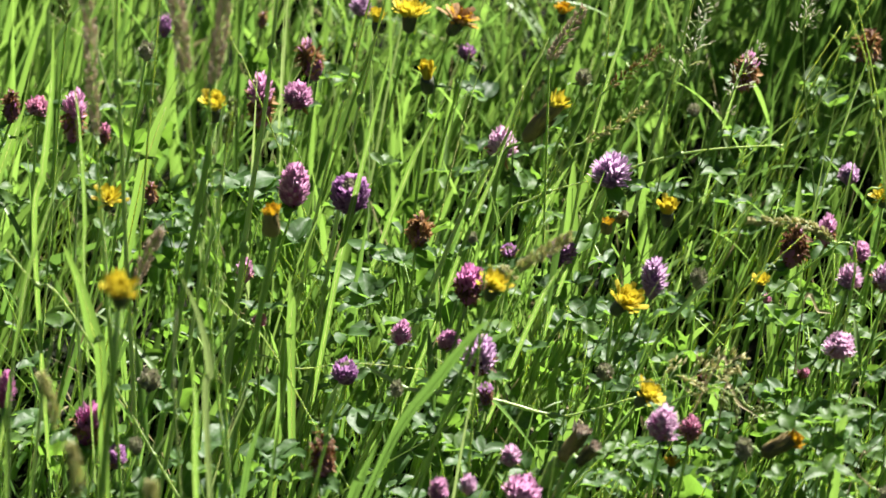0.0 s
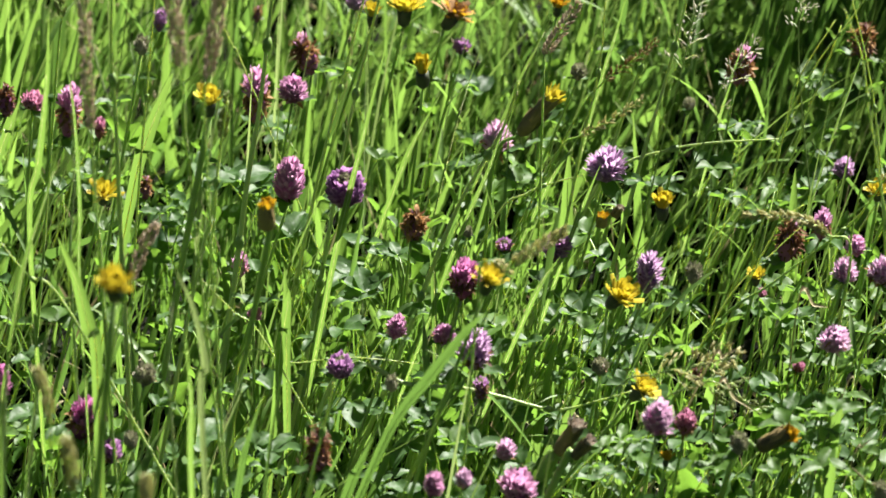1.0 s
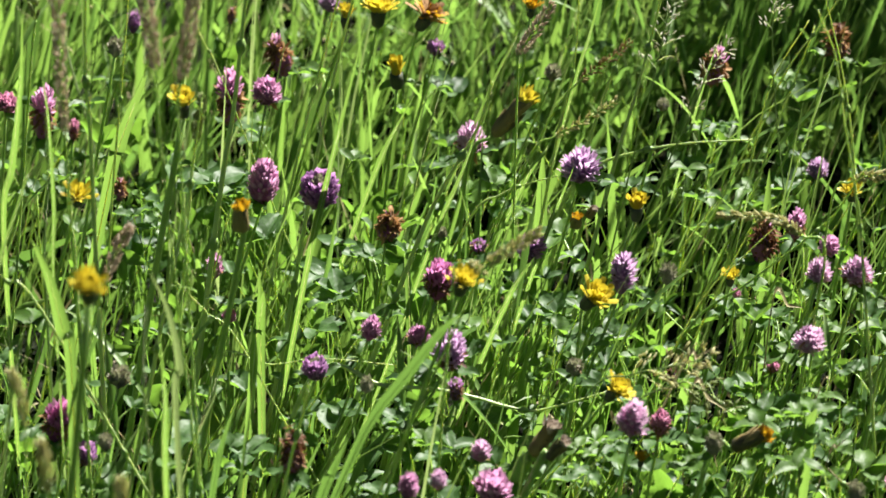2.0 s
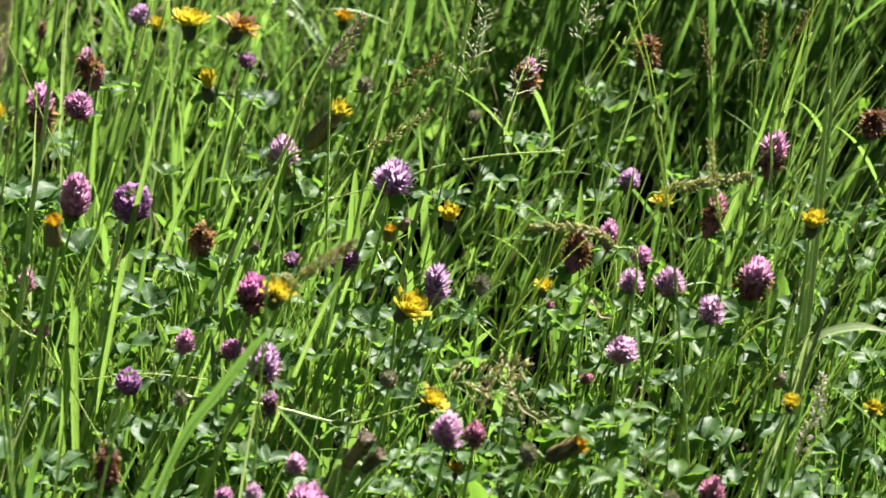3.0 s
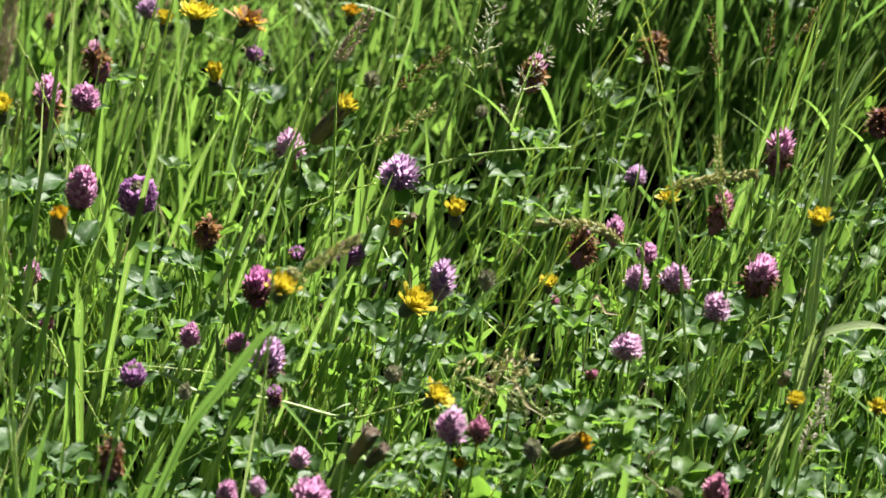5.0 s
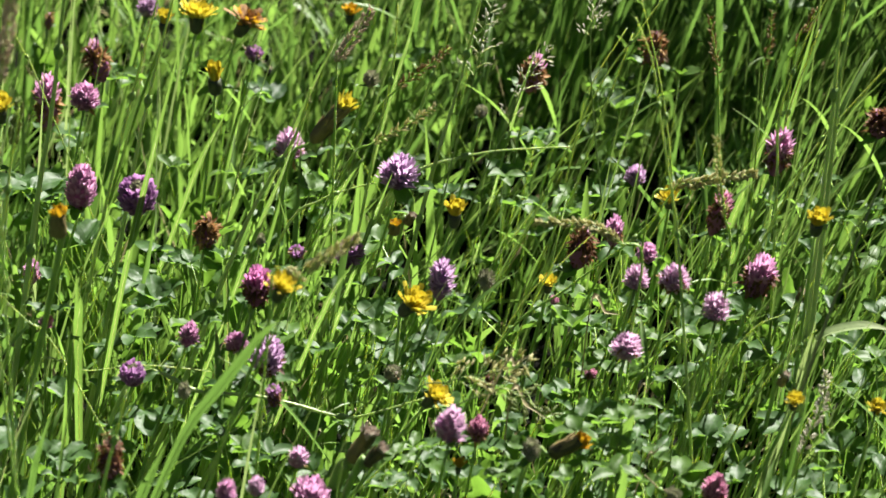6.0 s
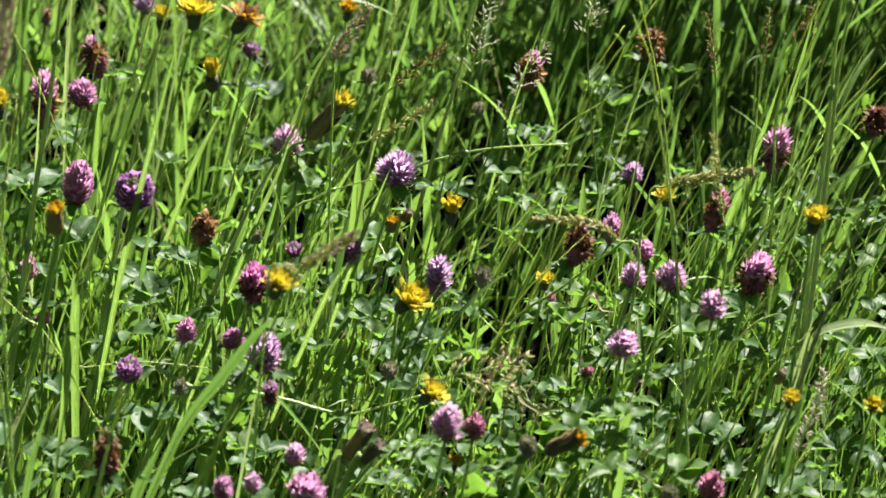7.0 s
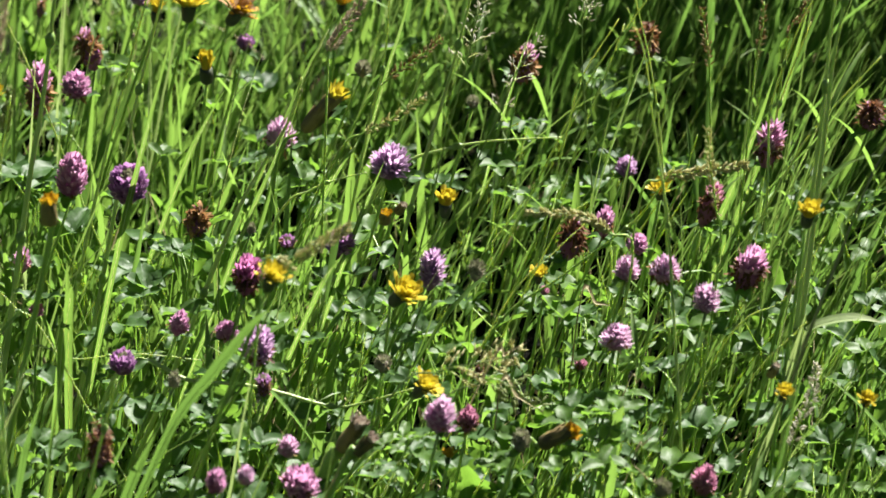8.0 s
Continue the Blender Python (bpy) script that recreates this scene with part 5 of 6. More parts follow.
grass_spike([(0.2107, 0.2461, -0.0080), (0.2185, 0.2351, 0.1210), (0.2249, 0.2261, 0.2500), (0.2296, 0.2261, 0.3314), (0.2329, 0.2261, 0.3537), (0.2336, 0.2261, 0.3780)], 0.6, 0.0054, 'brown', 40, loose=0.6)
grass_spike([(0.2162, 0.2273, -0.0080), (0.2294, 0.2163, 0.1210), (0.2401, 0.2073, 0.2500), (0.2504, 0.2073, 0.3576), (0.2578, 0.2073, 0.3731), (0.2634, 0.2073, 0.3862)], 0.6, 0.0057, 'brown', 40, loose=0.6)
grass_spike([(-0.3116, -0.3287, -0.0080), (-0.1920, -0.3397, 0.2160), (-0.0942, -0.3487, 0.4400), (-0.0822, -0.3487, 0.4642), (-0.0672, -0.3487, 0.4754), (-0.0513, -0.3487, 0.4864)], 0.6, 0.0080, 'straw', 160, loose=0.0)
grass_spike([(0.1919, -0.1789, -0.0080), (0.2083, -0.1899, 0.1060), (0.2218, -0.1989, 0.2200), (0.2266, -0.1989, 0.2555), (0.2340, -0.1989, 0.2782), (0.2394, -0.1989, 0.2967), (0.2401, -0.1989, 0.3150)], 0.5, 0.0065, 'white', 80, loose=1.0, seed=0.0042)
grass_spike([(-0.1504, -0.2861, -0.0080), (-0.1262, -0.2971, 0.2010), (-0.1063, -0.3061, 0.4100), (-0.1031, -0.3061, 0.4405), (-0.0956, -0.3061, 0.4443), (-0.0863, -0.3061, 0.4367)], 0.8, 0.0041, 'straw', 40, loose=0.4)
grass_panicle([(-0.1799, -0.1997, -0.0080), (-0.0974, -0.2107, 0.1460), (-0.0299, -0.2197, 0.3000), (0.0021, -0.2197, 0.3203), (0.0269, -0.2197, 0.3263), (0.0516, -0.2197, 0.3324)], 0.6, 0.0196, 'straw', 16)
grass_panicle([(-0.1486, -0.1931, -0.0080), (-0.0716, -0.2041, 0.1360), (-0.0086, -0.2131, 0.2800), (0.0271, -0.2131, 0.3086), (0.0431, -0.2131, 0.3086), (0.0682, -0.2131, 0.2861)], 0.6, 0.0143, 'green', 11)
grass_panicle([(-0.0662, 0.1797, -0.0080), (-0.0263, 0.1687, 0.1460), (0.0064, 0.1597, 0.3000), (0.0203, 0.1597, 0.3573), (0.0261, 0.1597, 0.3877), (0.0331, 0.1597, 0.4135)], 0.6, 0.0184, 'white', 14)
grass_panicle([(-0.1058, 0.1158, -0.0080), (-0.0355, 0.1048, 0.1460), (0.0220, 0.0958, 0.3000), (0.0433, 0.0958, 0.3500), (0.0567, 0.0958, 0.3864), (0.0739, 0.0958, 0.4098)], 0.6, 0.0157, 'white', 12)
grass_panicle([(0.1371, 0.1903, -0.0080), (0.1232, 0.1793, 0.1210), (0.1119, 0.1703, 0.2500), (0.1047, 0.1703, 0.3216), (0.1017, 0.1703, 0.3829), (0.1073, 0.1703, 0.4067)], 0.8, 0.0122, 'white', 8)
grass_stalk([(-0.3395, 0.0255, -0.0080), (-0.3037, 0.0145, 0.1660), (-0.2745, 0.0055, 0.3400), (-0.2632, 0.0055, 0.3987), (-0.2517, 0.0055, 0.4767), (-0.2491, 0.0055, 0.4969)], 0.0046)
grass_stalk([(-0.2885, 0.0927, -0.0080), (-0.2489, 0.0817, 0.1560), (-0.2165, 0.0727, 0.3200), (-0.2011, 0.0727, 0.3885), (-0.1825, 0.0727, 0.4597)], 0.0039)
grass_stalk([(-0.3125, 0.1248, -0.0080), (-0.2695, 0.1138, 0.1460), (-0.2343, 0.1048, 0.3000), (-0.2139, 0.1048, 0.3780), (-0.1951, 0.1048, 0.4458)], 0.0032)
grass_stalk([(-0.2716, 0.0119, -0.0080), (-0.2016, 0.0009, 0.1460), (-0.1444, -0.0081, 0.3000), (-0.1264, -0.0081, 0.3425), (-0.0991, -0.0081, 0.3927), (-0.0892, -0.0081, 0.4257)], 0.0038)
grass_stalk([(-0.3129, -0.0971, -0.0080), (-0.2546, -0.1081, 0.1285), (-0.2069, -0.1171, 0.2650), (-0.1608, -0.1171, 0.2566), (-0.1275, -0.1171, 0.2540), (-0.0998, -0.1171, 0.2472), (-0.0795, -0.1171, 0.2405), (-0.0610, -0.1171, 0.2375), (-0.0349, -0.1171, 0.2447), (-0.0145, -0.1171, 0.2515)], 0.0033, label='pale green stem bowed low across the clover')
grass_stalk([(0.1740, 0.0736, -0.0080), (0.1672, 0.0626, 0.1060), (0.1616, 0.0536, 0.2200), (0.1581, 0.0536, 0.2817), (0.1516, 0.0536, 0.3592), (0.1435, 0.0536, 0.4099), (0.1309, 0.0536, 0.4639)], 0.0024)
grass_stalk([(0.2196, -0.0662, -0.0080), (0.2286, -0.0772, 0.1260), (0.2360, -0.0862, 0.2600), (0.2429, -0.0862, 0.3686), (0.2483, -0.0862, 0.4416), (0.2501, -0.0862, 0.4854), (0.2533, -0.0862, 0.5285)], 0.0042)
grass_stalk([(0.1501, -0.1170, -0.0080), (0.1994, -0.1280, 0.1460), (0.2398, -0.1370, 0.3000), (0.2558, -0.1370, 0.3534), (0.2731, -0.1370, 0.4099), (0.2843, -0.1370, 0.4378)], 0.0026, PURPLE_STEM, label='dusky purple-green stalk leaning over the grass')
grass_blade([(0.1480, -0.0846, -0.0080), (0.1975, -0.0956, 0.1310), (0.2380, -0.1046, 0.2700), (0.2446, -0.1046, 0.2889), (0.2573, -0.1046, 0.2952), (0.2757, -0.1046, 0.2977), (0.2925, -0.1046, 0.2944)], 0.0078, (0, 1, 0.3), mat=PALE_BLADE, label='pale arched grass blade catching the sun', tip=0.2)
grass_stalk([(-0.2389, 0.1542, -0.0080), (-0.1701, 0.1432, 0.1210), (-0.1139, 0.1342, 0.2500), (-0.0895, 0.1342, 0.2723), (-0.0694, 0.1342, 0.2812), (-0.0494, 0.1342, 0.2866)], 0.0024, label='pale dry stem arching over the clover')
grass_stalk([(-0.1720, 0.1838, -0.0080), (-0.1005, 0.1728, 0.1260), (-0.0420, 0.1638, 0.2600), (-0.0197, 0.1638, 0.2815), (0.0064, 0.1638, 0.2909), (0.0386, 0.1638, 0.2972), (0.0887, 0.1638, 0.3003)], 0.0034, label='pale stem arching over the grass')
grass_stalk([(-0.3013, -0.0517, -0.0080), (-0.2875, -0.0627, 0.1210), (-0.2763, -0.0717, 0.2500), (-0.2387, -0.0717, 0.2479), (-0.2009, -0.0717, 0.2521), (-0.1446, -0.0717, 0.2457)], 0.0015)
grass_blade([(-0.3306, -0.3848, -0.0080), (-0.2413, -0.3958, 0.1710), (-0.1682, -0.4048, 0.3500), (-0.1489, -0.4048, 0.3917), (-0.1302, -0.4048, 0.4178), (-0.1067, -0.4048, 0.4504), (-0.0952, -0.4048, 0.4621)], 0.0073, mat=GRASS, label='broad soft green grass blade leaning forward', tip=0.3)
grass_blade([(-0.3099, -0.3598, -0.0080), (-0.2407, -0.3708, 0.1560), (-0.1841, -0.3798, 0.3200), (-0.1750, -0.3798, 0.3432), (-0.1653, -0.3798, 0.3662)], 0.0074, mat=GRASS, label='broad green grass blade standing in the meadow')
grass_blade([(-0.2825, -0.1285, -0.0080), (-0.2597, -0.1395, 0.1460), (-0.2411, -0.1485, 0.3000), (-0.2383, -0.1485, 0.3144), (-0.2350, -0.1485, 0.3329), (-0.2336, -0.1485, 0.3431)], 0.0073)
grass_blade([(-0.1522, 0.0258, -0.0080), (-0.1506, 0.0148, 0.1360), (-0.1493, 0.0058, 0.2800), (-0.1491, 0.0058, 0.2886), (-0.1461, 0.0058, 0.3037)], 0.0054)
grass_blade([(0.1390, -0.1609, -0.0080), (0.1742, -0.1719, 0.1060), (0.2030, -0.1809, 0.2200), (0.2128, -0.1809, 0.2535), (0.2223, -0.1809, 0.2908), (0.2284, -0.1809, 0.3195)], 0.0051, mat=PALE_BLADE)
grass_blade([(0.1650, -0.1231, -0.0080), (0.1984, -0.1341, 0.1310), (0.2258, -0.1431, 0.2700), (0.2305, -0.1431, 0.2908), (0.2384, -0.1431, 0.3239)], 0.0044, mat=PALE_BLADE)
grass_blade([(0.1821, -0.0400, -0.0080), (0.2104, -0.0510, 0.1360), (0.2335, -0.0600, 0.2800), (0.2397, -0.0600, 0.3138), (0.2477, -0.0600, 0.3473)], 0.0045)
grass_stalk([(-0.0994, -0.1247, -0.0080), (-0.1819, -0.1357, 0.1460), (-0.2494, -0.1447, 0.3000), (-0.2702, -0.1447, 0.3247), (-0.2908, -0.1447, 0.3493)], 0.0015)
grass_stalk([(0.0515, -0.0797, -0.0080), (0.1285, -0.0907, 0.1360), (0.1915, -0.0997, 0.2800), (0.2276, -0.0997, 0.3093), (0.2515, -0.0997, 0.3549)], 0.0019)
grass_stalk([(0.0582, -0.1488, -0.0080), (0.1352, -0.1598, 0.1360), (0.1982, -0.1688, 0.2800), (0.2293, -0.1688, 0.3212), (0.2361, -0.1688, 0.3293)], 0.0018)
grass_stalk([(0.0930, 0.1248, -0.0080), (0.1755, 0.1138, 0.1460), (0.2430, 0.1048, 0.3000), (0.2650, 0.1048, 0.3393), (0.3057, 0.1048, 0.3909)], 0.0024)
grass_stalk([(-0.0403, 0.2753, -0.0080), (0.0422, 0.2643, 0.1460), (0.1097, 0.2553, 0.3000), (0.1377, 0.2553, 0.3451), (0.1574, 0.2553, 0.3763)], 0.0021)
grass_stalk([(-0.0930, 0.1429, -0.0080), (-0.0471, 0.1319, 0.1460), (-0.0095, 0.1229, 0.3000), (0.0063, 0.1229, 0.3568), (0.0199, 0.1229, 0.4126), (0.0256, 0.1229, 0.4380)], 0.0036)
grass_stalk([(-0.1146, 0.1890, -0.0080), (-0.0790, 0.1780, 0.1460), (-0.0499, 0.1690, 0.3000), (-0.0375, 0.1690, 0.3574), (-0.0332, 0.1690, 0.4095)], 0.0028)
grass_stalk([(0.2342, 0.1658, -0.0080), (0.2345, 0.1548, 0.1360), (0.2347, 0.1458, 0.2800), (0.2348, 0.1458, 0.3330), (0.2505, 0.1458, 0.3896), (0.2667, 0.1458, 0.4281)], 0.0024)
grass_stalk([(-0.1634, 0.1956, -0.0080), (-0.2328, 0.1846, 0.1710), (-0.2895, 0.1756, 0.3500), (-0.2967, 0.1756, 0.3675), (-0.3110, 0.1756, 0.4023)], 0.0016)
grass_stalk([(-0.3440, -0.1577, -0.0080), (-0.3395, -0.1687, 0.1960), (-0.3358, -0.1777, 0.4000), (-0.3342, -0.1777, 0.4749), (-0.3344, -0.1777, 0.5250), (-0.3307, -0.1777, 0.5705)], 0.0039)
grass_stalk([(-0.3935, 0.0177, -0.0080), (-0.3673, 0.0067, 0.1710), (-0.3458, -0.0023, 0.3500), (-0.3361, -0.0023, 0.4211), (-0.3264, -0.0023, 0.4947)], 0.0023)
grass_blade([(-0.4486, 0.0469, -0.0080), (-0.3952, 0.0359, 0.1660), (-0.3515, 0.0269, 0.3400), (-0.3458, 0.0269, 0.3592), (-0.3333, 0.0269, 0.3909), (-0.3224, 0.0269, 0.4160)], 0.0104)
grass_blade([(-0.5995, 0.0324, -0.0080), (-0.5134, 0.0214, 0.1760), (-0.4429, 0.0124, 0.3600), (-0.4337, 0.0124, 0.3811), (-0.4245, 0.0124, 0.4042)], 0.0061)
grass_blade([(-0.3543, -0.2997, -0.0080), (-0.3439, -0.3107, 0.1860), (-0.3353, -0.3197, 0.3800), (-0.3388, -0.3197, 0.4070), (-0.3451, -0.3197, 0.4414), (-0.3536, -0.3197, 0.4678)], 0.0089)
grass_blade([(-0.3657, -0.1964, -0.0080), (-0.3615, -0.2074, 0.1860), (-0.3581, -0.2164, 0.3800), (-0.3547, -0.2164, 0.4352), (-0.3542, -0.2164, 0.4970), (-0.3562, -0.2164, 0.5313)], 0.0025)
grass_blade([(-0.3758, -0.1617, -0.0080), (-0.3717, -0.1727, 0.1810), (-0.3684, -0.1817, 0.3700), (-0.3623, -0.1817, 0.4377), (-0.3606, -0.1817, 0.5078)], 0.0032)
grass_blade([(-0.2557, -0.4448, -0.0080), (-0.2557, -0.4558, 0.2110), (-0.2557, -0.4648, 0.4300), (-0.2520, -0.4648, 0.4591), (-0.2566, -0.4648, 0.4951), (-0.2660, -0.4648, 0.5217)], 0.0045, mat=PALE_BLADE, label='pale frosted grass blade arching over the grass')
grass_blade([(-0.2772, -0.4695, -0.0080), (-0.2728, -0.4805, 0.1960), (-0.2692, -0.4895, 0.4000), (-0.2693, -0.4895, 0.4582), (-0.2661, -0.4895, 0.5081), (-0.2593, -0.4895, 0.5292)], 0.0045)
grass_blade([(-0.2692, -0.4695, -0.0080), (-0.2648, -0.4805, 0.1960), (-0.2612, -0.4895, 0.4000), (-0.2586, -0.4895, 0.4510), (-0.2596, -0.4895, 0.4939)], 0.0041)
grass_blade([(-0.3605, -0.1266, -0.0080), (-0.3565, -0.1376, 0.1760), (-0.3533, -0.1466, 0.3600), (-0.3542, -0.1466, 0.3924), (-0.3513, -0.1466, 0.4165)], 0.0054)
grass_blade([(-0.4019, -0.1575, -0.0080), (-0.3975, -0.1685, 0.1960), (-0.3939, -0.1775, 0.4000), (-0.3853, -0.1775, 0.4475), (-0.3763, -0.1775, 0.5020), (-0.3713, -0.1775, 0.5517)], 0.0050)
grass_blade([(-0.4842, -0.2563, -0.0080), (-0.4339, -0.2673, 0.1860), (-0.3926, -0.2763, 0.3800), (-0.3805, -0.2763, 0.4306), (-0.3614, -0.2763, 0.4840), (-0.3521, -0.2763, 0.5215)], 0.0035)
grass_stalk([(-0.3850, -0.1581, -0.0080), (-0.3334, -0.1691, 0.1760), (-0.2912, -0.1781, 0.3600), (-0.2766, -0.1781, 0.4160), (-0.2715, -0.1781, 0.4476), (-0.2635, -0.1781, 0.4904)], 0.0032)
grass_blade([(-0.4035, -0.4825, -0.0080), (-0.3825, -0.4935, 0.1960), (-0.3653, -0.5025, 0.4000), (-0.3591, -0.5025, 0.4653), (-0.3488, -0.5025, 0.5220)], 0.0048)
grass_blade([(-0.4373, -0.3692, -0.0080), (-0.3970, -0.3802, 0.1860), (-0.3639, -0.3892, 0.3800), (-0.3537, -0.3892, 0.4329), (-0.3456, -0.3892, 0.4552)], 0.0047)
grass_blade([(-0.2500, -0.1222, -0.0080), (-0.2433, -0.1332, 0.1460), (-0.2378, -0.1422, 0.3000), (-0.2368, -0.1422, 0.3248), (-0.2365, -0.1422, 0.3576)], 0.0066)
grass_blade([(-0.2883, -0.0019, -0.0080), (-0.2478, -0.0129, 0.1460), (-0.2147, -0.0219, 0.3000), (-0.1971, -0.0219, 0.3718), (-0.1716, -0.0219, 0.4703)], 0.0046)
grass_stalk([(-0.1715, -0.2267, -0.0080), (-0.2760, -0.2377, 0.1860), (-0.3615, -0.2467, 0.3800), (-0.3845, -0.2467, 0.4036), (-0.4003, -0.2467, 0.4271)], 0.0024)
clover_leaf(-0.2976, 0.2138, 0.240, 0.0255, 0.3)
clover_leaf(-0.2830, 0.1952, 0.240, 0.0204, 2.0)
clover_leaf(-0.2584, 0.1317, 0.240, 0.0225, 1.0)
clover_leaf(-0.2086, 0.0731, 0.240, 0.0260, 2.6)
clover_leaf(-0.2033, 0.0324, 0.240, 0.0203, 0.5)
clover_leaf(-0.2111, -0.0089, 0.240, 0.0192, 4.0)
clover_leaf(-0.1492, -0.1360, 0.240, 0.0192, 1.2)
clover_leaf(-0.1146, -0.1718, 0.240, 0.0219, 0.2)
clover_leaf(-0.1251, -0.1828, 0.240, 0.0145, 3.3)
clover_leaf(-0.0333, 0.0922, 0.240, 0.0159, 1.5)
clover_leaf(-0.0567, 0.0663, 0.240, 0.0142, 0.1)
clover_leaf(0.0494, 0.1924, 0.240, 0.0155, 2.2)
clover_leaf(0.1132, 0.2045, 0.240, 0.0148, 0.4)
clover_leaf(0.1145, -0.1458, 0.240, 0.0169, 3.0)
clover_leaf(0.1295, -0.1383, 0.240, 0.0162, 0.9)
clover_leaf(0.0695, -0.1002, 0.240, 0.0187, 5.0)
clover_leaf(0.0810, -0.0886, 0.240, 0.0150, 2.0)
clover_leaf(0.1010, 0.0116, 0.240, 0.0201, 1.2)
clover_leaf(0.2544, -0.1681, 0.240, 0.0183, 0.6)
clover_leaf(0.2414, -0.1937, 0.240, 0.0145, 3.5)
clover_leaf(0.1881, -0.0212, 0.240, 0.0169, 5.5)
clover_leaf(-0.0500, 0.0157, 0.240, 0.0170, 0.8)
clover_leaf(-0.0857, -0.0252, 0.240, 0.0138, 2.8)
clover_leaf(-0.1386, 0.0493, 0.240, 0.0141, 4.4)
clover_leaf(-0.1905, 0.1009, 0.240, 0.0135, 0.2)
clover_leaf(0.1861, -0.2082, 0.240, 0.0159, 1.4)
clover_leaf(0.0130, -0.2010, 0.240, 0.0137, 0.3)
clover_leaf(0.0527, -0.2082, 0.240, 0.0151, 2.5)
clover_leaf(-0.0244, -0.0333, 0.240, 0.0153, 4.2)
clover_leaf(0.0898, -0.1718, 0.240, 0.0131, 1.0)
clover_leaf(0.1572, -0.0651, 0.240, 0.0136, 0.2)
clover_leaf(0.2778, -0.1718, 0.240, 0.0161, 2.0)
clover_leaf(0.0393, -0.1270, 0.240, 0.0133, 3.6)
clover_leaf(-0.1572, -0.2296, 0.240, 0.0143, 0.5)
clover_leaf(0.1114, -0.1843, 0.270, 0.0210, 0.4, True)
clover_leaf(0.1255, -0.1364, 0.260, 0.0147, 3.0, True)
clover_leaf(-0.1265, -0.2208, 0.270, 0.0164, 1.0, True)
clover_leaf(0.0060, -0.0677, 0.250, 0.0128, 0.5, True)
clover_leaf(-0.0977, 0.1980, 0.250, 0.0163, 0.3, True)
clover_leaf(0.1369, -0.0032, 0.250, 0.0131, 1.2, True)
clover_leaf(0.2875, -0.0598, 0.250, 0.0166, 0.4, True)
clover_leaf(-0.2933, 0.2224, 0.240, 0.0248, 0.4)
clover_leaf(-0.2814, 0.2036, 0.240, 0.0181, 2.2)
clover_leaf(-0.2110, 0.0693, 0.240, 0.0245, 2.6)
clover_leaf(-0.1996, 0.0437, 0.240, 0.0219, 0.4)
clover_leaf(-0.2519, 0.1396, 0.240, 0.0202, 1.0)
clover_leaf(-0.1456, -0.1473, 0.240, 0.0162, 0.8)
clover_leaf(-0.4118, -0.1251, 0.240, 0.0149, 1.1)
clover_leaf(-0.3379, 0.1488, 0.240, 0.0162, 0.6)
clover_leaf(-0.3561, 0.1670, 0.240, 0.0147, 3.0)
clover_leaf(-0.4304, 0.2042, 0.240, 0.0140, 1.9)
clover_leaf(-0.3836, -0.1403, 0.240, 0.0134, 4.0)
grass_stalk([(-0.0937, -0.0361, -0.0080), (-0.0222, -0.0471, 0.1260), (0.0363, -0.0561, 0.2600), (0.0810, -0.0561, 0.3013), (0.1179, -0.0561, 0.3328), (0.1362, -0.0561, 0.3516), (0.1558, -0.0561, 0.3846)], 0.0023, STEM)
grass_stalk([(-0.0156, -0.1097, -0.0080), (0.0531, -0.1207, 0.1210), (0.1094, -0.1297, 0.2500), (0.1290, -0.1297, 0.2794), (0.1487, -0.1297, 0.3044)], 0.0026, STEM)
grass_blade([(0.1028, -0.1803, -0.0080), (0.1716, -0.1913, 0.1210), (0.2278, -0.2003, 0.2500), (0.2431, -0.2003, 0.2728), (0.2600, -0.2003, 0.2974), (0.2787, -0.2003, 0.3420)], 0.0040)
grass_stalk([(0.1238, -0.1167, -0.0080), (0.1405, -0.1277, 0.1060), (0.1541, -0.1367, 0.2200), (0.1588, -0.1367, 0.2539), (0.1625, -0.1367, 0.2916)], 0.0026)
grass_stalk([(0.0169, 0.2761, -0.0080), (0.0682, 0.2651, 0.1310), (0.1102, 0.2561, 0.2700), (0.1220, 0.2561, 0.3042), (0.1356, 0.2561, 0.3470)], 0.0025)
grass_stalk([(0.1869, 0.1981, -0.0080), (0.2144, 0.1871, 0.1360), (0.2370, 0.1781, 0.2800), (0.2454, 0.1781, 0.3268), (0.2632, 0.1781, 0.3838)], 0.0024)
grass_blade([(0.0391, 0.1842, -0.0080), (0.0843, 0.1732, 0.1360), (0.1212, 0.1642, 0.2800), (0.1381, 0.1642, 0.3377), (0.1511, 0.1642, 0.3813)], 0.0032)
grass_blade([(0.1682, 0.2694, -0.0080), (0.2315, 0.2584, 0.1360), (0.2833, 0.2494, 0.2800), (0.2982, 0.2494, 0.3163), (0.3150, 0.2494, 0.3522)], 0.0033)
grass_stalk([(0.0270, 0.2215, -0.0080), (0.0627, 0.2105, 0.1360), (0.0920, 0.2015, 0.2800), (0.1035, 0.2015, 0.3293), (0.1289, 0.2015, 0.3756)], 0.0020)
grass_stalk([(-0.1195, 0.2578, -0.0080), (-0.0649, 0.2468, 0.1410), (-0.0201, 0.2378, 0.2900), (-0.0078, 0.2378, 0.3261), (0.0045, 0.2378, 0.3618)], 0.0033)
grass_blade([(-0.2392, 0.2753, -0.0080), (-0.1619, 0.2643, 0.1460), (-0.0986, 0.2553, 0.3000), (-0.0837, 0.2553, 0.3316), (-0.0648, 0.2553, 0.3763)], 0.0049)
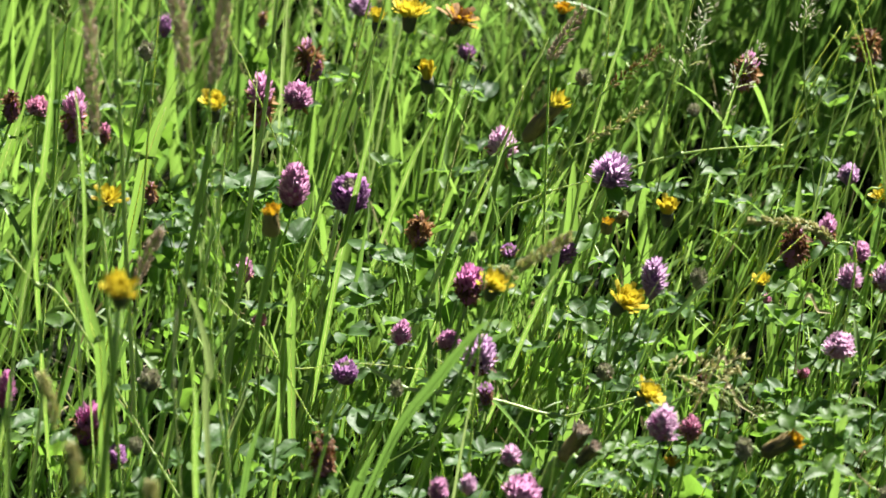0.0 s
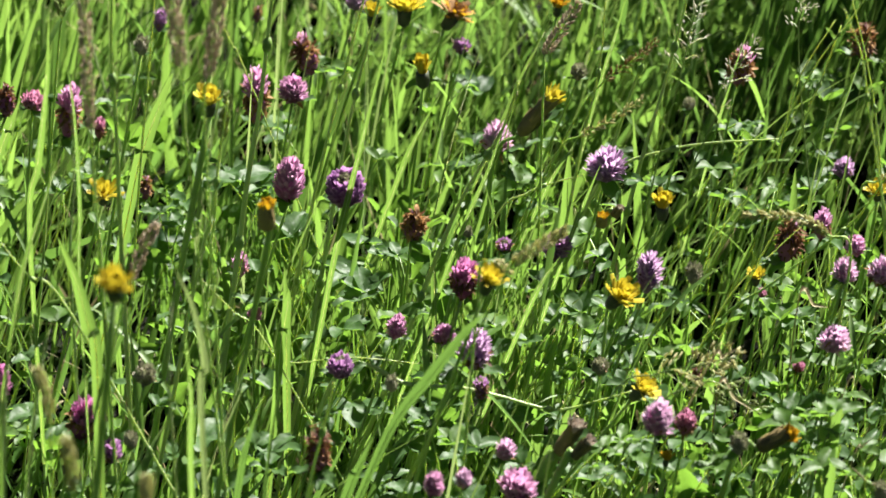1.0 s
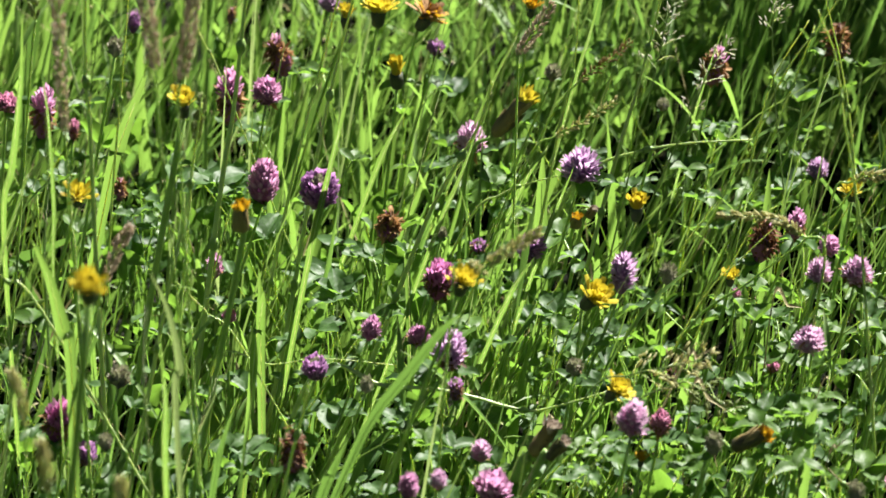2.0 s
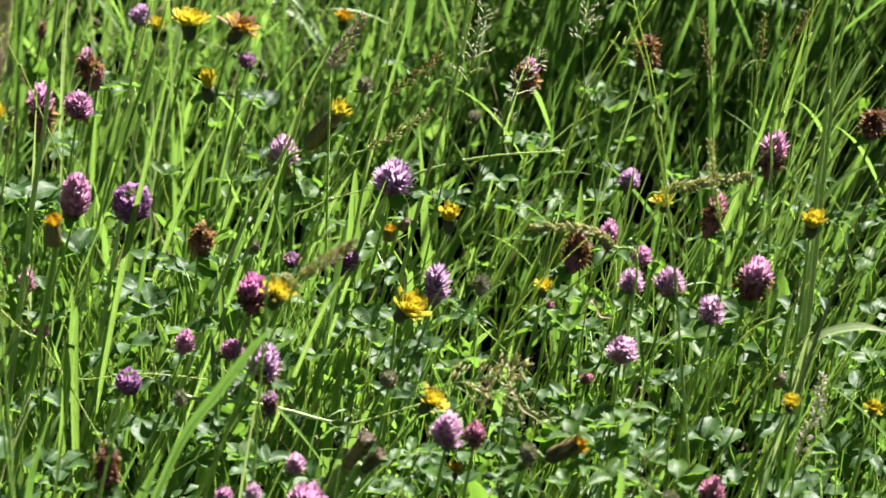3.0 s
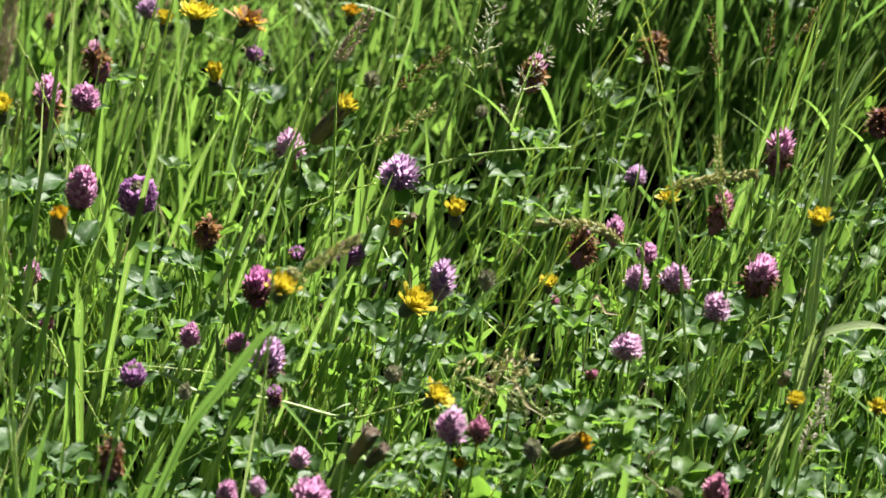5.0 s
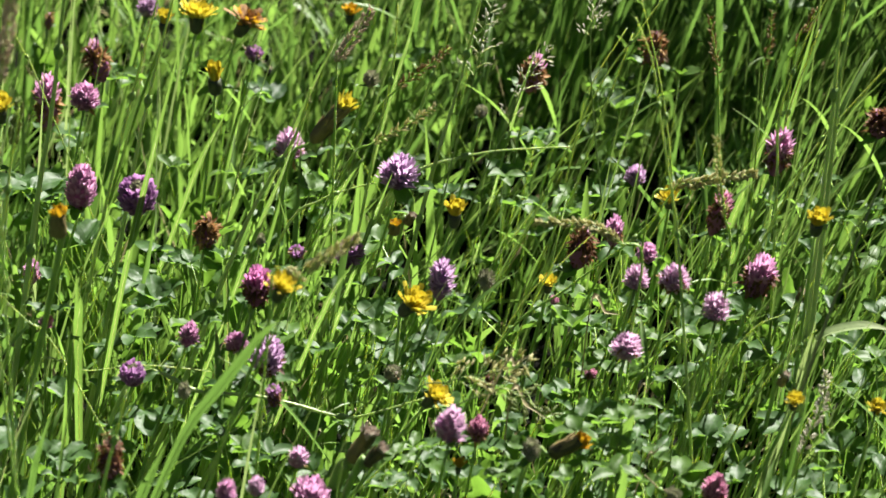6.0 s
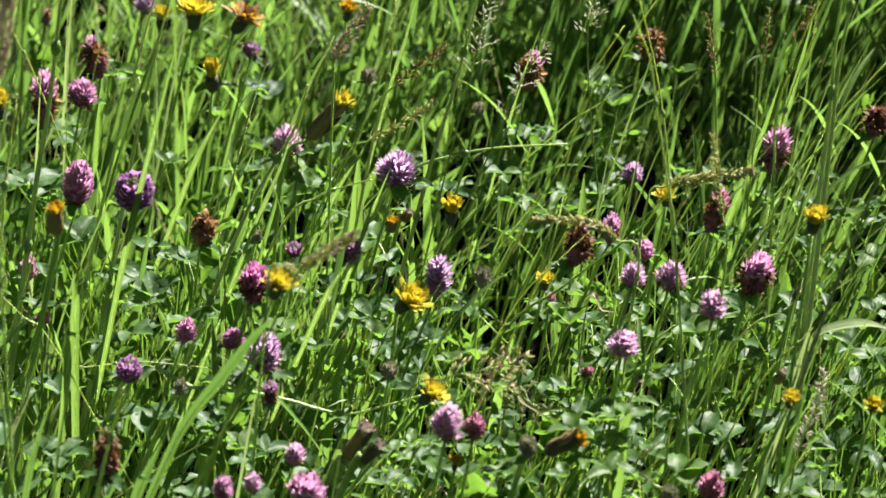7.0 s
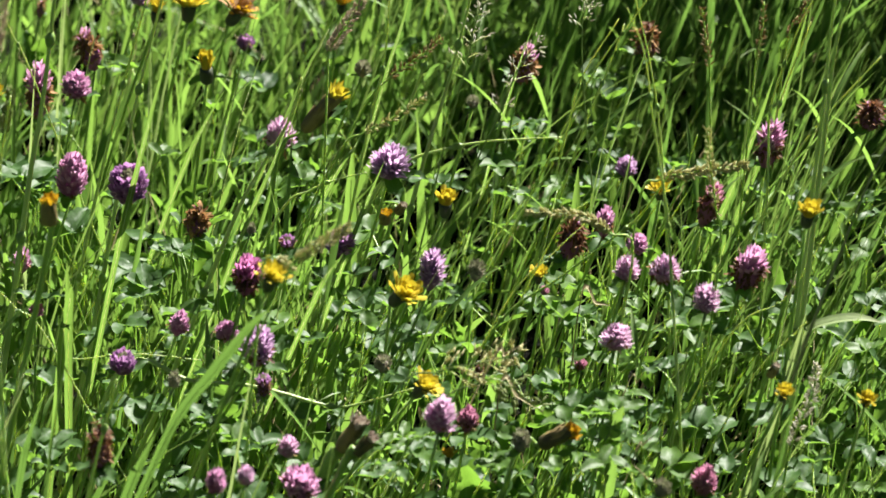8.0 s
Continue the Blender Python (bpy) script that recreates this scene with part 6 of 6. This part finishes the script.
grass_blade([(-0.2527, 0.0287, -0.0080), (-0.1862, 0.0177, 0.1460), (-0.1317, 0.0087, 0.3000), (-0.1077, 0.0087, 0.3595), (-0.0898, 0.0087, 0.4221)], 0.0038)
grass_blade([(-0.1257, 0.2753, -0.0080), (-0.0779, 0.2643, 0.1460), (-0.0388, 0.2553, 0.3000), (-0.0283, 0.2553, 0.3361), (-0.0179, 0.2553, 0.3763)], 0.0033)
grass_blade([(-0.3152, -0.3465, -0.0080), (-0.2788, -0.3575, 0.1560), (-0.2490, -0.3665, 0.3200), (-0.2426, -0.3665, 0.3510), (-0.2318, -0.3665, 0.3835)], 0.0044, mat=GRASS, label='green grass blade leaning in the meadow')
grass_blade([(-0.2801, -0.3465, -0.0080), (-0.2537, -0.3575, 0.1560), (-0.2321, -0.3665, 0.3200), (-0.2252, -0.3665, 0.3664), (-0.2176, -0.3665, 0.4063)], 0.0030, mat=GRASS, label='green grass blade leaning in the meadow')
grass_stalk([(-0.2862, -0.3123, -0.0080), (-0.2443, -0.3233, 0.1460), (-0.2101, -0.3323, 0.3000), (-0.1982, -0.3323, 0.3471), (-0.1911, -0.3323, 0.3761)], 0.0031)
grass_blade([(-0.3829, -0.2852, -0.0080), (-0.3184, -0.2962, 0.1560), (-0.2657, -0.3052, 0.3200), (-0.2528, -0.3052, 0.3554), (-0.2399, -0.3052, 0.3922)], 0.0041)
grass_blade([(-0.1586, 0.0769, -0.0080), (-0.1023, 0.0659, 0.1360), (-0.0561, 0.0569, 0.2800), (-0.0482, 0.0569, 0.3018), (-0.0364, 0.0569, 0.3320)], 0.0035)
grass_blade([(-0.0303, 0.2578, -0.0080), (0.0137, 0.2468, 0.1410), (0.0497, 0.2378, 0.2900), (0.0597, 0.2378, 0.3261), (0.0716, 0.2378, 0.3618)], 0.0029)
grass_blade([(-0.2079, -0.0210, -0.0080), (-0.1402, -0.0320, 0.1310), (-0.0849, -0.0410, 0.2700), (-0.0732, -0.0410, 0.2956), (-0.0617, -0.0410, 0.3125)], 0.0038)
grass_blade([(-0.2091, 0.1771, -0.0080), (-0.1348, 0.1661, 0.1310), (-0.0741, 0.1571, 0.2700), (-0.0577, 0.1571, 0.2968), (-0.0475, 0.1571, 0.3211)], 0.0036)
grass_blade([(-0.2991, 0.1567, -0.0080), (-0.2344, 0.1457, 0.1360), (-0.1814, 0.1367, 0.2800), (-0.1665, 0.1367, 0.3154), (-0.1478, 0.1367, 0.3504)], 0.0044)
grass_blade([(-0.2228, 0.2310, -0.0080), (-0.1798, 0.2200, 0.1360), (-0.1446, 0.2110, 0.2800), (-0.1358, 0.2110, 0.3115), (-0.1228, 0.2110, 0.3516)], 0.0045)
grass_stalk([(0.0615, 0.1165, -0.0080), (0.1139, 0.1055, 0.1260), (0.1568, 0.0965, 0.2600), (0.1697, 0.0965, 0.2953), (0.1804, 0.0965, 0.3345)], 0.0028, STEM)
grass_stalk([(-0.0731, 0.0147, -0.0080), (0.0062, 0.0037, 0.1410), (0.0710, -0.0053, 0.2900), (0.0859, -0.0053, 0.3199), (0.1009, -0.0053, 0.3326)], 0.0015)
grass_stalk([(-0.0964, -0.0400, -0.0080), (-0.0194, -0.0510, 0.1360), (0.0436, -0.0600, 0.2800), (0.0769, -0.0600, 0.3222), (0.1008, -0.0600, 0.3473)], 0.0015)
grass_blade([(-0.0885, -0.0986, -0.0080), (-0.0203, -0.1096, 0.1310), (0.0355, -0.1186, 0.2700), (0.0447, -0.1186, 0.2776), (0.0593, -0.1186, 0.2868)], 0.0052, (0.2, 0.8, 0.6), mat=STRAW, label='dry straw-coloured blade fallen among the clover', tip=0.5)
grass_blade([(0.0147, -0.1307, -0.0080), (0.0295, -0.1417, 0.1310), (0.0417, -0.1507, 0.2700), (0.0516, -0.1507, 0.2650), (0.0653, -0.1507, 0.2549)], 0.0048, (0.2, 0.8, 0.6), mat=STRAW, label='dry straw-coloured blade fallen among the clover', tip=0.5)
grass_blade([(0.0406, -0.2244, -0.0080), (0.0861, -0.2354, 0.1310), (0.1234, -0.2444, 0.2700), (0.1295, -0.2444, 0.2814), (0.1371, -0.2444, 0.2895)], 0.0025, (0.2, 0.8, 0.6), mat=STRAW, label='dry straw-coloured blade fallen among the clover', tip=0.5)
clover_leaf(0.0826, -0.2131, 0.280, 0.0157, 0.4, True)
clover_leaf(0.0948, -0.2240, 0.280, 0.0143, 2.2, True)
clover_leaf(0.1069, -0.2348, 0.280, 0.0163, 4.1)
clover_leaf(0.1199, -0.2204, 0.280, 0.0150, 1.2)
clover_leaf(0.1296, -0.2420, 0.280, 0.0142, 5.2, True)
clover_leaf(0.0886, -0.2526, 0.280, 0.0155, 3.1, True)
clover_leaf(0.1040, -0.2668, 0.280, 0.0169, 0.8, True)
clover_leaf(0.1212, -0.2738, 0.280, 0.0154, 2.7, True)
clover_leaf(0.1366, -0.2058, 0.280, 0.0136, 4.6)
clover_leaf(0.0757, -0.2738, 0.280, 0.0140, 1.6, True)
clover_leaf(-0.0333, -0.2420, 0.280, 0.0142, 0.9, True)
clover_leaf(-0.0174, -0.2348, 0.280, 0.0128, 3.9, True)
clover_leaf(-0.0242, -0.2703, 0.280, 0.0147, 2.4)
clover_leaf(-0.0316, -0.0560, 0.280, 0.0128, 1.1)
clover_leaf(-0.0463, -0.0839, 0.280, 0.0134, 5.0, True)
clover_leaf(0.1140, -0.2328, 0.300, 0.0184, 0.2, True)
grass_blade([(0.0705, -0.0047, -0.0080), (0.0853, -0.0157, 0.1310), (0.0975, -0.0247, 0.2700), (0.1071, -0.0247, 0.2666), (0.1174, -0.0247, 0.2648)], 0.0046, (0.2, 0.8, 0.6), mat=STRAW, label='dry straw-coloured blade fallen among the clover', tip=0.5)
grass_blade([(0.0352, -0.1307, -0.0080), (0.0834, -0.1417, 0.1310), (0.1229, -0.1507, 0.2700), (0.1294, -0.1507, 0.2742), (0.1336, -0.1507, 0.2817)], 0.0022, (0.2, 0.8, 0.6), mat=STRAW, label='dry straw-coloured blade fallen among the clover', tip=0.5)
clover_leaf(-0.2880, 0.0980, 0.300, 0.0260, 0.5)
clover_leaf(-0.3010, 0.1090, 0.300, 0.0220, 2.4)
clover_leaf(-0.2740, 0.1000, 0.295, 0.0200, 4.0)
grass_stalk([(0.1650, -0.2800, -0.0080), (0.1570, -0.2920, 0.1500), (0.1410, -0.3000, 0.2730), (0.1300, -0.3000, 0.2890), (0.1210, -0.3000, 0.2990)], 0.0022, STRAW, label='bleached dry stem leaning among the clover')
grass_blade([(0.0960, -0.2200, -0.0080), (0.1020, -0.2320, 0.1500), (0.1080, -0.2400, 0.2760), (0.1110, -0.2400, 0.2930), (0.1170, -0.2400, 0.3070)], 0.0150, (1, 0.1, 0.2), GRASS_BROAD, 'short wide yellow-green leaf lit from behind', 0.5)
grass_blade([(-0.0650, 0.2120, -0.0080), (-0.0640, 0.2100, 0.1200), (-0.0630, 0.2080, 0.2200), (-0.0610, 0.2080, 0.2700)], 0.0120, (1, 0.1, 0.2), GRASS_BROAD, 'short wide lime-green leaf among the grass', 0.5)
grass_blade([(0.0980, 0.1750, -0.0080), (0.0990, 0.1700, 0.1200), (0.1000, 0.1680, 0.2200), (0.1010, 0.1680, 0.2750)], 0.0130, (1, 0.1, 0.2), GRASS_BROAD, 'short wide lime-green leaf among the grass', 0.5)
grass_stalk([(0.2229, -0.1100, -0.0080), (0.2301, -0.1100, 0.1705), (0.2414, -0.1100, 0.3409), (0.2443, -0.1100, 0.3859), (0.2486, -0.1100, 0.4501), (0.2507, -0.1100, 0.4856), (0.2566, -0.1100, 0.5323), (0.2588, -0.1100, 0.5554), (0.2608, -0.1100, 0.5745)], 0.0037, label='tall pale stalk drying to straw at its tip')
grass_stalk([(0.1711, -0.1600, -0.0080), (0.1628, -0.1600, 0.1753), (0.1475, -0.1600, 0.3788), (0.1426, -0.1600, 0.4187), (0.1344, -0.1600, 0.4698), (0.1282, -0.1600, 0.5123), (0.1171, -0.1600, 0.5429)], 0.0024, label='thin pale green stalk rising clear of the flowers')
grass_blade([(0.1818, 0.3000, -0.0080), (0.2019, 0.3000, 0.0938), (0.2319, 0.3000, 0.1875), (0.2529, 0.3000, 0.2532), (0.2621, 0.3000, 0.2901), (0.2727, 0.3000, 0.3403)], 0.0058)
grass_blade([(0.1028, 0.2500, -0.0080), (0.1636, 0.2500, 0.1154), (0.2563, 0.2500, 0.2307), (0.2840, 0.2500, 0.2652), (0.2995, 0.2500, 0.2903), (0.3199, 0.2500, 0.3138)], 0.0040)
grass_blade([(0.1543, 0.2800, -0.0080), (0.1722, 0.2800, 0.0703), (0.1981, 0.2800, 0.1406), (0.2138, 0.2800, 0.1833), (0.2349, 0.2800, 0.2487), (0.2479, 0.2800, 0.2947)], 0.0060)
